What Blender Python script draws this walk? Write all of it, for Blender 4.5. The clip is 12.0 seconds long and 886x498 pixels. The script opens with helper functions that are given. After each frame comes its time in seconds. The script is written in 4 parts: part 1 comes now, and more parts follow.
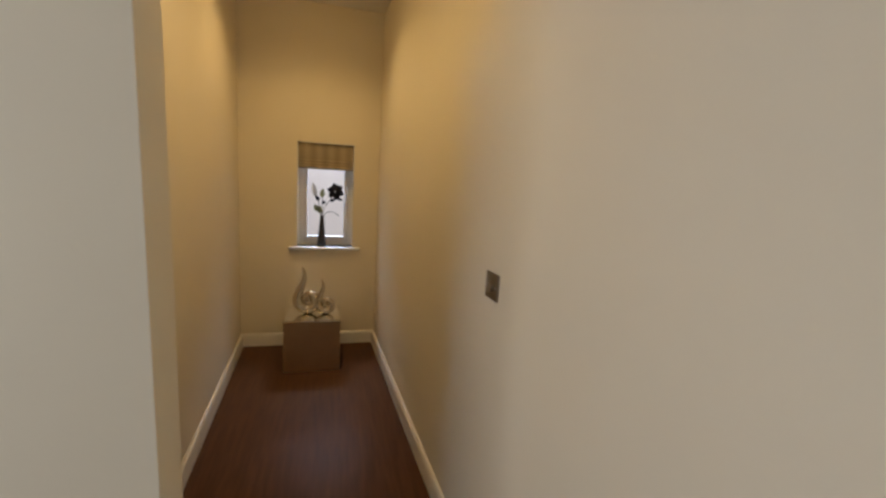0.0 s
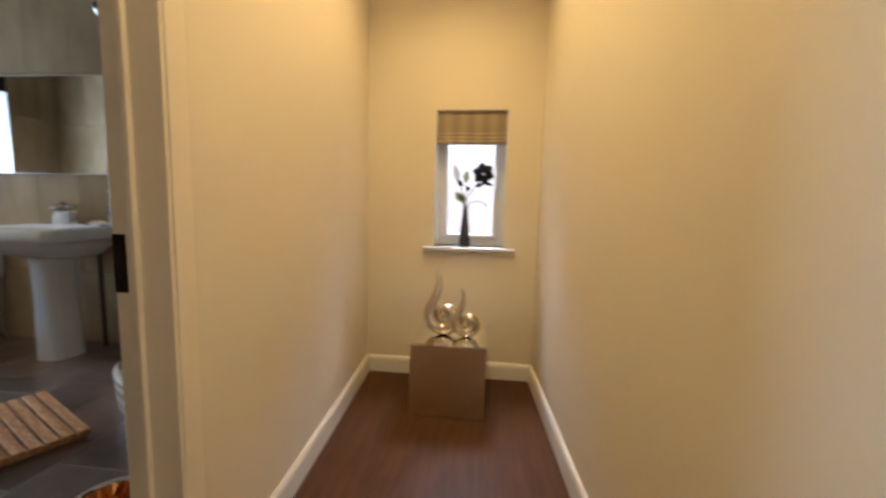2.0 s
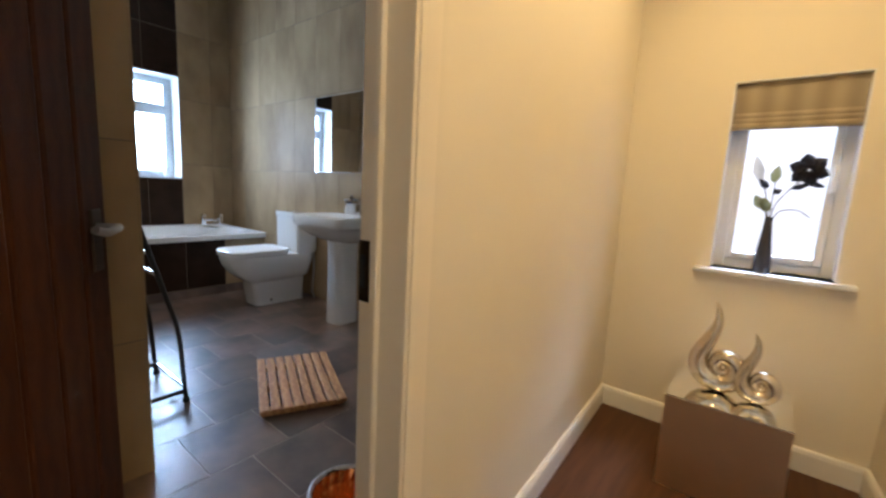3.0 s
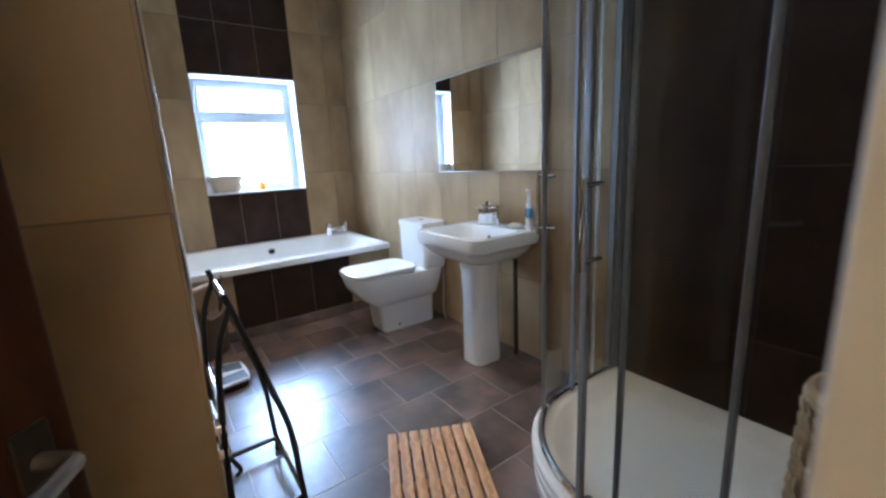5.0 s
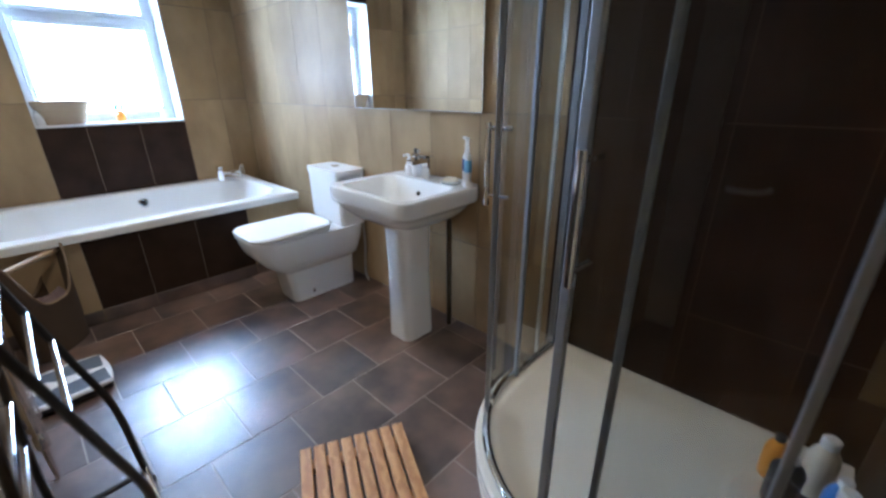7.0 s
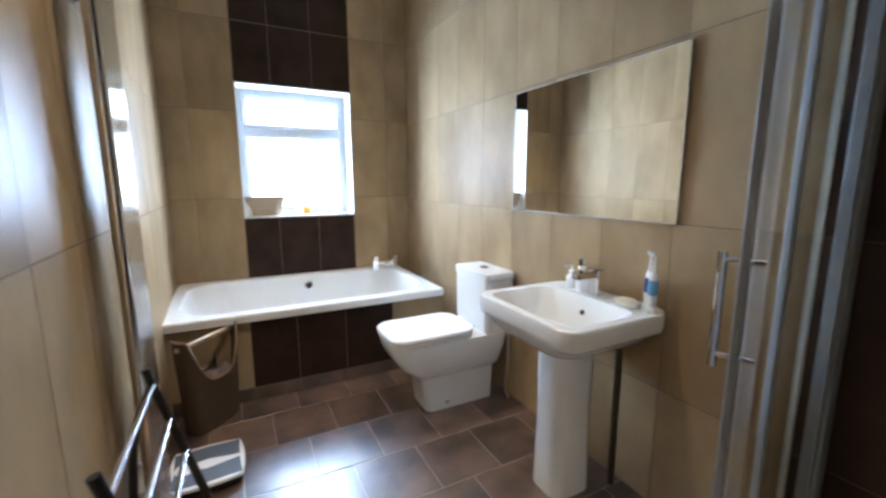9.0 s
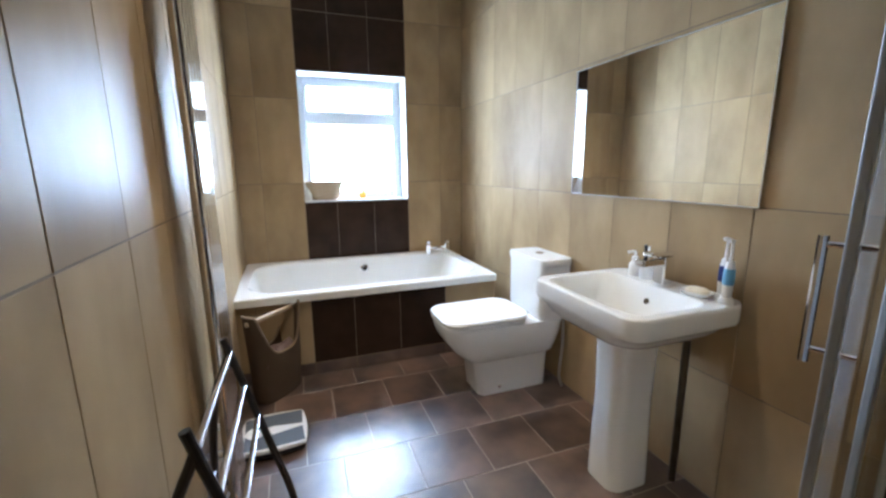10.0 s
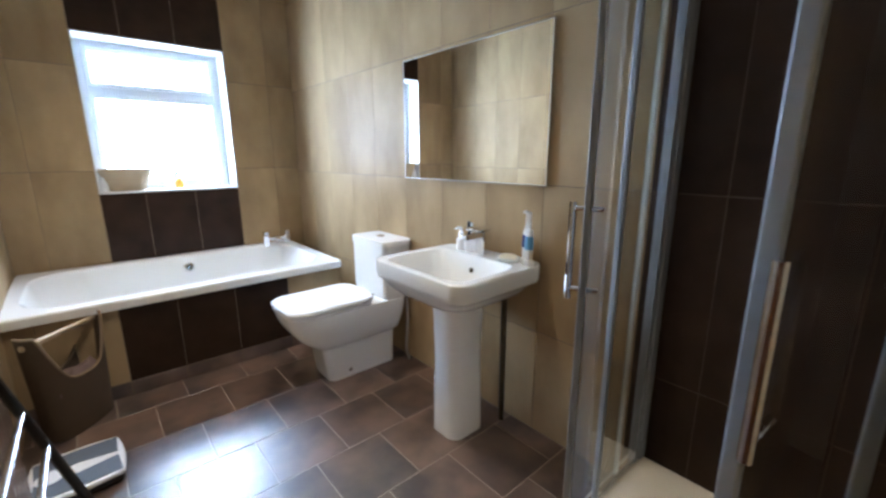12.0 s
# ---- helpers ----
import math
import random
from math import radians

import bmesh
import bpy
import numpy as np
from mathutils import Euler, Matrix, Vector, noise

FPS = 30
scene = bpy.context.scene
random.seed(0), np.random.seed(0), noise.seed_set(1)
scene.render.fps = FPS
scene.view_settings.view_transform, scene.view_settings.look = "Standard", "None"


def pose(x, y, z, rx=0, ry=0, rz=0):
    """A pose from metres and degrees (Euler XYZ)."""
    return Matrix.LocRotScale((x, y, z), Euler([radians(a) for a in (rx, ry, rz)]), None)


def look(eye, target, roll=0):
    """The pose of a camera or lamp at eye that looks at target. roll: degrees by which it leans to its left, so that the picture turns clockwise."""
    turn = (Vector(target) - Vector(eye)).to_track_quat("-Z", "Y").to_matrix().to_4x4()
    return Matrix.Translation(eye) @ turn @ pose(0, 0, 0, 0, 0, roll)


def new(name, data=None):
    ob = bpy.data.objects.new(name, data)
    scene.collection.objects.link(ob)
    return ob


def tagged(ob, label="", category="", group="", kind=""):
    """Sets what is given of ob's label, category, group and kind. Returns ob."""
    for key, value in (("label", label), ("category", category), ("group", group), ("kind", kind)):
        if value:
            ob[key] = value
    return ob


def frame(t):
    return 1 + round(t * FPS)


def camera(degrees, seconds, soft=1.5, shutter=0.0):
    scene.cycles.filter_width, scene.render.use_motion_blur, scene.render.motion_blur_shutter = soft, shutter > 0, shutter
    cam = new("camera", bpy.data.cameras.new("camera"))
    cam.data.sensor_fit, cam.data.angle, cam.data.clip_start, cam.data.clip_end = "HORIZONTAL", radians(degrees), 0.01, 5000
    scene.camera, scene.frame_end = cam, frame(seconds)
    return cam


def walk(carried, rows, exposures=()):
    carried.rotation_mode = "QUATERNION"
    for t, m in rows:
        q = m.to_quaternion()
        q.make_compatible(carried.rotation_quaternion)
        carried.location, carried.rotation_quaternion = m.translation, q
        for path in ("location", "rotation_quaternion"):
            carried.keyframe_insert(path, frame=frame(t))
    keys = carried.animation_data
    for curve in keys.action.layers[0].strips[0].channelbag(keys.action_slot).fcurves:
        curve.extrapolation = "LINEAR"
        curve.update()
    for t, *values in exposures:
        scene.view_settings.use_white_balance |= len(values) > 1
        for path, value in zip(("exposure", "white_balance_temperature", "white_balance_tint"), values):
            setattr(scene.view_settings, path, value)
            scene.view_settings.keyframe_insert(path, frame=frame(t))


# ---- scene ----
cam = camera(94.9, 12.0, soft=2.6, shutter=0.5)
PATH = [
    (0, (0.235, 0.981, 1.267), (0.744, 2.888, 0.943), 3.7),
    (0.5, (0.287, 1.212, 1.283), (0.631, 3.149, 0.924), 2.6),
    (1, (0.31, 1.424, 1.169), (0.375, 3.407, 0.919), 2.5),
    (1.5, (0.301, 1.673, 1.024), (0.223, 3.656, 0.777), 1.8),
    (2, (0.272, 1.903, 0.95), (0.049, 3.878, 0.725), 1.4),
    (2.5, (0.225, 2.069, 0.955), (-0.708, 3.818, 0.685), 5.0),
    (3, (0.108, 2.149, 0.975), (-1.114, 3.706, 0.689), 2.9),
    (3.5, (-0.042, 2.222, 0.994), (-1.431, 3.619, 0.655), 1.6),
    (3.7, (-0.13, 2.275, 0.993), (-1.656, 3.525, 0.667), 2.2),
    (5.3, (-0.578, 2.537, 1.153), (-2.179, 3.656, 0.724), -2.9),
    (5.5, (-0.614, 2.543, 1.135), (-2.199, 3.675, 0.683), -1.7),
    (6, (-0.68, 2.626, 1.13), (-2.087, 3.902, 0.503), -2.2),
    (6.5, (-0.766, 2.663, 1.13), (-2.059, 4.019, 0.43), -2.9),
    (6.7, (-0.79, 2.702, 1.145), (-2.05, 4.058, 0.389), -1.3),
    (8.3, (-1.052, 2.884, 1.209), (-2.612, 4.078, 0.835), -0.2),
    (8.5, (-1.069, 2.878, 1.211), (-2.696, 3.983, 0.845), -0.5),
    (9, (-1.095, 2.853, 1.213), (-2.855, 3.746, 0.891), -0.1),
    (9.5, (-1.11, 2.835, 1.209), (-2.94, 3.558, 0.852), -0.5),
    (10, (-1.111, 2.833, 1.199), (-2.957, 3.498, 0.813), -0.5),
    (10.5, (-1.097, 2.837, 1.195), (-2.886, 3.646, 0.812), -0.9),
    (11, (-1.071, 2.835, 1.192), (-2.769, 3.813, 0.796), -1.0),
    (11.5, (-1.05, 2.838, 1.189), (-2.635, 3.986, 0.78), -0.3),
    (12, (-1.034, 2.849, 1.184), (-2.507, 4.127, 0.739), -0.2),
]
EXPOSURE = [(0.0, -0.65, 6500, 10), (0.5, -0.6, 6500, 10), (1.0, -0.25, 6500, 10), (1.5, 0.1, 6400, 10), (2.0, 0.3, 6100, 10), (2.5, 0.42, 5850, 10),
            (3.0, 0.52, 5650, 10), (3.7, 0.75, 5400, 10), (5.3, 1.20, 5350, 10), (6.7, 1.15, 5350, 10), (8.3, 1.26, 6000, 10), (12.0, 1.36, 6000, 10)]
walk(cam, [(t, look(eye, target, roll)) for t, eye, target, roll in PATH], EXPOSURE)

# ---- world and large lights ----
world = bpy.data.worlds.new("sky")
scene.world = world
world.use_nodes = True
wn = world.node_tree
sky = wn.nodes.new("ShaderNodeTexSky")
sky.sky_type, sky.sun_disc = "NISHITA", False
sky.sun_elevation, sky.sun_rotation = radians(40), radians(200)
wn.nodes["Background"].inputs["Strength"].default_value = 0.12
wn.links.new(sky.outputs[0], wn.nodes["Background"].inputs["Color"])


def area(name, at, to, w, h, power, colour):
    d = bpy.data.lights.new(name, "AREA")
    d.shape, d.size, d.size_y, d.energy, d.color = "RECTANGLE", w, h, power, colour
    ob = new(name, d)
    ob.matrix_world = look(at, to)
    return ob


def spot(name, at, to, power, colour, angle=120, size=0.04):
    d = bpy.data.lights.new(name, "SPOT")
    d.energy, d.color, d.spot_size, d.spot_blend, d.shadow_soft_size = power, colour, radians(angle), 0.8, size
    ob = new(name, d)
    ob.matrix_world = look(at, to)
    return ob


WARM = (1.0, 0.67, 0.275)
DOWNLIGHT = (1.0, 0.84, 0.64)
DAY = (0.56, 0.74, 1.0)
area("bathroom_window_daylight", (-4.72, 3.31, 1.45), (0, 3.31, 1.0), 0.92, 1.08, 54, DAY)
area("corridor_window_daylight", (0.145, 5.25, 2.30), (0.145, 4.48, 0.95), 1.0, 0.7, 170.0, (0.66, 0.77, 1.0))
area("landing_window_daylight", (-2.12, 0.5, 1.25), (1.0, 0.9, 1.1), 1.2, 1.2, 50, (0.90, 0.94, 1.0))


def bulb(name, at, power, colour, size):
    d = bpy.data.lights.new(name, "POINT")
    d.energy, d.color, d.shadow_soft_size = power, colour, size
    ob = new(name, d)
    ob.location = at
    return ob


bulb("corridor_ceiling_lamp", (0.05, 3.1, 2.42), 5, WARM, 0.07)
for y in (2.6, 3.7):
    spot("corridor_downlight", (0.06, y, 2.50), (0.06, y, 0), 34, WARM, 135, 0.05)
for at in ((-3.40, 3.20, 2.77), (-2.45, 3.15, 2.77)):
    spot("bathroom_downlight", at, (at[0], at[1], 0), 27, DOWNLIGHT, 92, 0.10)
spot("shower_downlight", (-1.0, 3.72, 2.77), (-1.0, 3.72, 0), 9, (1.0, 0.80, 0.52), 72, 0.06)

# ---- materials ----
def material(name, colour, rough=0.5, metal=0.0, vary=0.0, scale=8.0, bump=0.0, bump_scale=60.0, second=None,
             stretch=(1, 1, 1), per_piece=0.0, coat=0.0, island=False, rough_vary=0.0, spec=0.5, ramp=(0.22, 0.78)):
    """A procedural surface: a base colour with clouds of a second tone, fine relief and uneven gloss."""
    m = bpy.data.materials.new(name)
    m.use_nodes = True
    t = m.node_tree
    b = t.nodes["Principled BSDF"]
    b.inputs["Roughness"].default_value, b.inputs["Metallic"].default_value = rough, metal
    b.inputs["Coat Roughness"].default_value = max(0.03, 0.75 * rough)
    b.inputs["Coat Weight"].default_value, b.inputs["Specular IOR Level"].default_value = coat, spec
    b.inputs["Base Color"].default_value = (*colour, 1)
    co = t.nodes.new("ShaderNodeTexCoord")
    mp = t.nodes.new("ShaderNodeMapping")
    mp.inputs["Scale"].default_value = stretch
    t.links.new(co.outputs["Object"], mp.inputs[0])
    info = t.nodes.new("ShaderNodeObjectInfo")
    out = None
    if vary or per_piece:
        n = t.nodes.new("ShaderNodeTexNoise")
        n.noise_dimensions = "4D"
        n.inputs["Scale"].default_value, n.inputs["Detail"].default_value, n.inputs["Roughness"].default_value = scale, 4, 0.5
        t.links.new(mp.outputs[0], n.inputs["Vector"])
        k = t.nodes.new("ShaderNodeMath")
        k.operation = "MULTIPLY"
        k.inputs[1].default_value = 37.0
        t.links.new(info.outputs["Random"], k.inputs[0])
        t.links.new(k.outputs[0], n.inputs["W"])
        r = t.nodes.new("ShaderNodeValToRGB")
        second = second or tuple(c * (1 - vary) for c in colour)
        r.color_ramp.elements[0].position, r.color_ramp.elements[1].position = ramp
        r.color_ramp.elements[0].color, r.color_ramp.elements[1].color = (*second, 1), (*colour, 1)
        t.links.new(n.outputs["Fac"], r.inputs[0])
        out = r.outputs[0]
        if per_piece:
            hsv = t.nodes.new("ShaderNodeHueSaturation")
            mr = t.nodes.new("ShaderNodeMapRange")
            mr.inputs["To Min"].default_value, mr.inputs["To Max"].default_value = 1 - per_piece, 1 + per_piece
            src = info.outputs["Random"]
            if island:
                src = t.nodes.new("ShaderNodeNewGeometry").outputs["Random Per Island"]
            t.links.new(src, mr.inputs["Value"])
            t.links.new(mr.outputs[0], hsv.inputs["Value"])
            t.links.new(out, hsv.inputs["Color"])
            out = hsv.outputs[0]
        t.links.new(out, b.inputs["Base Color"])
        if rough_vary:
            rr = t.nodes.new("ShaderNodeMapRange")
            rr.inputs["To Min"].default_value, rr.inputs["To Max"].default_value = rough - rough_vary, rough + rough_vary
            t.links.new(n.outputs["Fac"], rr.inputs["Value"])
            t.links.new(rr.outputs[0], b.inputs["Roughness"])
    if bump:
        n2 = t.nodes.new("ShaderNodeTexNoise")
        n2.inputs["Scale"].default_value, n2.inputs["Detail"].default_value = bump_scale, 3
        t.links.new(mp.outputs[0], n2.inputs["Vector"])
        bp = t.nodes.new("ShaderNodeBump")
        bp.inputs["Strength"].default_value, bp.inputs["Distance"].default_value = bump, 0.002
        t.links.new(n2.outputs["Fac"], bp.inputs["Height"])
        t.links.new(bp.outputs[0], b.inputs["Normal"])
    return m


def glow(name, colour, strength, base=None):
    m = bpy.data.materials.new(name)
    m.use_nodes = True
    b = m.node_tree.nodes["Principled BSDF"]
    b.inputs["Base Color"].default_value = (*(base or colour), 1)
    b.inputs["Emission Color"].default_value = (*colour, 1)
    b.inputs["Emission Strength"].default_value = strength
    return m


def clear(name, tint=(1, 1, 1), rough=0.0, ior=1.45, trans=1.0):
    m = bpy.data.materials.new(name)
    m.use_nodes = True
    b = m.node_tree.nodes["Principled BSDF"]
    b.inputs["Base Color"].default_value = (*tint, 1)
    b.inputs["Transmission Weight"].default_value = trans
    b.inputs["Roughness"].default_value, b.inputs["IOR"].default_value = rough, ior
    return m


def banded(name, a, b_colour, scale, axis="X", rough=0.8, bump=0.3, distort=0.5, direction="BANDS"):
    """Stripes or grain of two tones along one axis."""
    m = material(name, a, rough, bump=bump, bump_scale=180)
    t = m.node_tree
    w = t.nodes.new("ShaderNodeTexWave")
    w.wave_type, w.bands_direction = "BANDS", axis
    w.inputs["Scale"].default_value, w.inputs["Distortion"].default_value = scale, distort
    w.inputs["Detail"].default_value, w.inputs["Detail Scale"].default_value = 3, 2.0
    co = t.nodes.new("ShaderNodeTexCoord")
    t.links.new(co.outputs["Object"], w.inputs["Vector"])
    r = t.nodes.new("ShaderNodeValToRGB")
    r.color_ramp.elements[0].color, r.color_ramp.elements[1].color = (*a, 1), (*b_colour, 1)
    t.links.new(w.outputs["Fac"], r.inputs[0])
    t.links.new(r.outputs[0], t.nodes["Principled BSDF"].inputs["Base Color"])
    return m


PAINT = material("wall_paint", (0.74, 0.67, 0.54), 0.75, vary=0.05, scale=2.2, bump=0.12, bump_scale=140)
CEILING = material("ceiling_paint", (0.82, 0.80, 0.76), 0.8, vary=0.04, scale=3, bump=0.1, bump_scale=120)
GLOSS_WHITE = material("white_gloss_paint", (0.80, 0.77, 0.70), 0.3, vary=0.05, scale=5)
FRAME_PAINT = material("cream_frame_paint", (0.80, 0.72, 0.58), 0.55, vary=0.08, scale=4, bump=0.05)
FLOORBOARD = material("dark_brown_wood_floor", (0.112, 0.051, 0.025), 0.40, vary=0.45, scale=7, bump=0.15, bump_scale=60, stretch=(6, 0.6, 1), rough_vary=0.06, spec=0.08)
TILE = material("beige_stone_tile", (0.42, 0.302, 0.170), 0.37, vary=0.3, scale=4.2, bump=0.06, bump_scale=14, per_piece=0.06, spec=0.03,
                second=(0.275, 0.19, 0.105), stretch=(1, 0.55, 1), rough_vary=0.05, ramp=(0.33, 0.66))
DARK_TILE = material("dark_brown_tile", (0.043, 0.023, 0.014), 0.46, vary=0.45, scale=6, bump=0.08, bump_scale=30, per_piece=0.12, rough_vary=0.04, spec=0.12, ramp=(0.32, 0.68))
FLOOR_TILE = material("slate_brown_floor_tile", (0.180, 0.112, 0.083), 0.32, vary=0.5, scale=5.0, bump=0.10, bump_scale=24, per_piece=0.16,
                      second=(0.040, 0.026, 0.021), rough_vary=0.02, spec=1.0, ramp=(0.35, 0.66), coat=0.6)
GROUT = material("beige_grout", (0.23, 0.175, 0.115), 0.9, vary=0.25, scale=20)
DARK_GROUT = material("dark_brown_grout", (0.075, 0.045, 0.024), 0.9, vary=0.25, scale=20)
FLOOR_GROUT = material("pale_floor_grout", (0.42, 0.36, 0.31), 0.9, vary=0.3, scale=20)
CERAMIC = material("white_ceramic", (0.82, 0.82, 0.80), 0.08, vary=0.03, scale=3, coat=0.4)
ACRYLIC = material("white_acrylic", (0.80, 0.79, 0.76), 0.14, vary=0.04, scale=3)
TRAY_WHITE = material("cream_shower_tray", (0.84, 0.78, 0.66), 0.25, vary=0.12, scale=4, bump=0.05, bump_scale=90)
CHROME = material("chrome", (0.83, 0.84, 0.86), 0.08, 1.0, vary=0.06, scale=14)
SATIN = material("satin_aluminium", (0.55, 0.55, 0.54), 0.34, 1.0, vary=0.08, scale=12)
ALUMINIUM = material("polished_aluminium", (0.86, 0.86, 0.87), 0.27, 1.0, vary=0.05, scale=20)
SILVER = material("champagne_silver_glaze", (0.70, 0.63, 0.52), 0.10, 1.0, vary=0.12, scale=9)
MIRROR = material("mirror_silvering", (0.88, 0.89, 0.88), 0.015, 1.0)
PLINTH_MIRROR = material("bronze_mirror_panel", (0.82, 0.69, 0.50), 0.30, 1.0, vary=0.15, scale=7)
DARK_METAL = material("dark_bronze_metal", (0.10, 0.075, 0.05), 0.35, 1.0, vary=0.3, scale=30)
BLACK_TUBE = material("black_lacquered_tube", (0.018, 0.016, 0.015), 0.3, vary=0.2, scale=20)
BRUSHED = material("brushed_steel_plate", (0.27, 0.225, 0.17), 0.38, 1.0, vary=0.12, scale=40, stretch=(1, 1, 12))
GLASS = clear("clear_glass", (0.97, 0.99, 0.98))
SHOWER_GLASS = clear("faintly_tinted_shower_glass", (0.89, 0.91, 0.90))
GREY_EDGE = material("grey_anodised_edge", (0.26, 0.275, 0.29), 0.48, 0.25, vary=0.06, scale=12)
SEAL = clear("grey_plastic_seal", (0.75, 0.78, 0.76), 0.35, 1.4, 0.7)
UPVC = material("white_upvc", (0.70, 0.71, 0.72), 0.3, vary=0.03, scale=4)
DOOR_WOOD = banded("stained_oak", (0.058, 0.020, 0.0065), (0.042, 0.014, 0.0045), 7, "Y", 0.5, 0.25, 5.0)
DOOR_WOOD.node_tree.nodes["Principled BSDF"].inputs["Specular IOR Level"].default_value = 0.15
DUCK_WOOD = banded("pine_slat", (0.62, 0.34, 0.14), (0.46, 0.22, 0.085), 9, "Y", 0.55, 0.2, 6.0)
ROD_WOOD = banded("pale_wood", (0.55, 0.42, 0.28), (0.42, 0.30, 0.18), 10, "X", 0.6, 0.2, 4.0)
WICKER = banded("pale_wicker", (0.60, 0.48, 0.33), (0.34, 0.25, 0.16), 55, "Z", 0.8, 0.8, 2.0)
SEAGRASS = banded("brown_woven_fabric", (0.105, 0.066, 0.038), (0.065, 0.042, 0.025), 70, "Z", 0.9, 0.8, 1.0)
HEM = material("tan_hem_fabric", (0.26, 0.18, 0.11), 0.9, vary=0.3, scale=40, bump=0.6, bump_scale=200)
ROPE = material("tan_twisted_rope", (0.42, 0.27, 0.12), 0.85, vary=0.45, scale=30, bump=1.0, bump_scale=220)
BLIND = banded("striped_blind_fabric", (0.36, 0.30, 0.215), (0.27, 0.225, 0.165), 3.4, "X", 0.9, 0.4, 0.3)
TOWEL = material("dusky_pink_towel", (0.20, 0.135, 0.125), 0.95, vary=0.3, scale=18, bump=1.0, bump_scale=240)
VASE_BLACK = material("dark_grey_vase_glaze", (0.035, 0.037, 0.05), 0.25, vary=0.2, scale=10)
PETAL = material("near_black_silk_petal", (0.010, 0.007, 0.014), 0.7, vary=0.3, scale=20)
LEAF = material("olive_silk_leaf", (0.20, 0.19, 0.06), 0.7, vary=0.4, scale=25)
PALE_LEAF = material("pale_dried_leaf", (0.52, 0.47, 0.38), 0.8, vary=0.25, scale=25)
for leaf_mat in (LEAF, PALE_LEAF):
    node = leaf_mat.node_tree.nodes["Principled BSDF"]
    node.inputs["Transmission Weight"].default_value, node.inputs["IOR"].default_value = 0.55, 1.03
STEM = material("brown_stem", (0.10, 0.075, 0.05), 0.8, vary=0.3, scale=30)
SCALE_GREY = material("grey_textured_mat", (0.11, 0.13, 0.16), 0.55, vary=0.15, scale=30, bump=0.5, bump_scale=300)
COPPER = material("copper_lining", (0.75, 0.30, 0.10), 0.22, 1.0, vary=0.15, scale=8)
LINER = material("white_bin_liner", (0.75, 0.75, 0.74), 0.4, vary=0.1, scale=12, bump=0.6, bump_scale=40)
WHITE_PLASTIC = material("white_plastic", (0.80, 0.80, 0.79), 0.35, vary=0.03, scale=8)
BLUE_PLASTIC = material("blue_plastic", (0.05, 0.20, 0.55), 0.3, vary=0.1, scale=8)
NAVY_PLASTIC = material("navy_plastic", (0.02, 0.035, 0.16), 0.3, vary=0.1, scale=8)
PALE_BLUE = material("pale_blue_plastic", (0.16, 0.42, 0.66), 0.3, vary=0.1, scale=8)
TEAL_PLASTIC = material("teal_plastic", (0.02, 0.30, 0.40), 0.3, vary=0.1, scale=8)
BLACK_PLASTIC = material("black_plastic", (0.025, 0.028, 0.032), 0.3, vary=0.1, scale=8)
ORANGE = material("orange_plastic", (0.90, 0.36, 0.03), 0.3, vary=0.1, scale=8)
GREEN_PLASTIC = material("green_plastic", (0.10, 0.42, 0.18), 0.3, vary=0.1, scale=8)
SOAP = material("cream_soap", (0.80, 0.72, 0.56), 0.4, vary=0.06, scale=12)
SPONGE = material("tan_net_sponge", (0.50, 0.33, 0.14), 0.95, vary=0.4, scale=40, bump=1.0, bump_scale=120)
OUTSIDE_WHITE = glow("bright_overcast_outdoors", (0.90, 0.95, 1.0), 2.2)
# emission stands in for daylight on the pink wall; its base is nearly black
OUTSIDE_PINK = glow("glowing_pale_pink_outdoors", (1.0, 0.88, 0.85), 0.68, (0.1, 0.09, 0.09))


# ---- mesh helpers ----
def mesh_of(name, bm, mat, smooth=False, angle=35):
    bmesh.ops.recalc_face_normals(bm, faces=bm.faces)
    if smooth:
        for f in bm.faces:
            f.smooth = True
        for e in bm.edges:
            if len(e.link_faces) == 2 and e.calc_face_angle(0) > radians(angle):
                e.smooth = False
    me = bpy.data.meshes.new(name)
    bm.to_mesh(me)
    bm.free()
    me.materials.append(mat)
    return me


def thing(name, bm, mat, label, category, at=None, smooth=False, group="", kind=""):
    ob = new(name, mesh_of(name, bm, mat, smooth) if bm else None)
    if at is not None:
        ob.matrix_basis = at
    return tagged(ob, label, category, group, kind)


def part(name, bm, mat, parent, label="", smooth=False):
    ob = new(name, mesh_of(name, bm, mat, smooth))
    ob.parent = parent
    return tagged(ob, label)


def box(x0, x1, y0, y1, z0, z1, bevel=0.0, bm=None, seg=2):
    own = bmesh.new()
    bmesh.ops.create_cube(own, size=1)
    bmesh.ops.transform(own, matrix=Matrix.LocRotScale(((x0 + x1) / 2, (y0 + y1) / 2, (z0 + z1) / 2), None, (abs(x1 - x0), abs(y1 - y0), abs(z1 - z0))), verts=own.verts)
    if bevel:
        bmesh.ops.bevel(own, geom=own.edges[:], offset=bevel, segments=seg, affect="EDGES", profile=0.5)
    return merged(bm, own)


def merged(bm, own):
    if bm is None:
        return own
    me = bpy.data.meshes.new("tmp")
    own.to_mesh(me)
    own.free()
    bm.from_mesh(me)
    bpy.data.meshes.remove(me)
    return bm


def prism(points, z0, z1, bm=None):
    """An upright block over a footprint."""
    bm = bm or bmesh.new()
    low = [bm.verts.new((x, y, z0)) for x, y in points]
    top = [bm.verts.new((x, y, z1)) for x, y in points]
    n = len(points)
    bm.faces.new(low[::-1])
    bm.faces.new(top)
    for i in range(n):
        bm.faces.new((low[i], low[(i + 1) % n], top[(i + 1) % n], top[i]))
    return bm


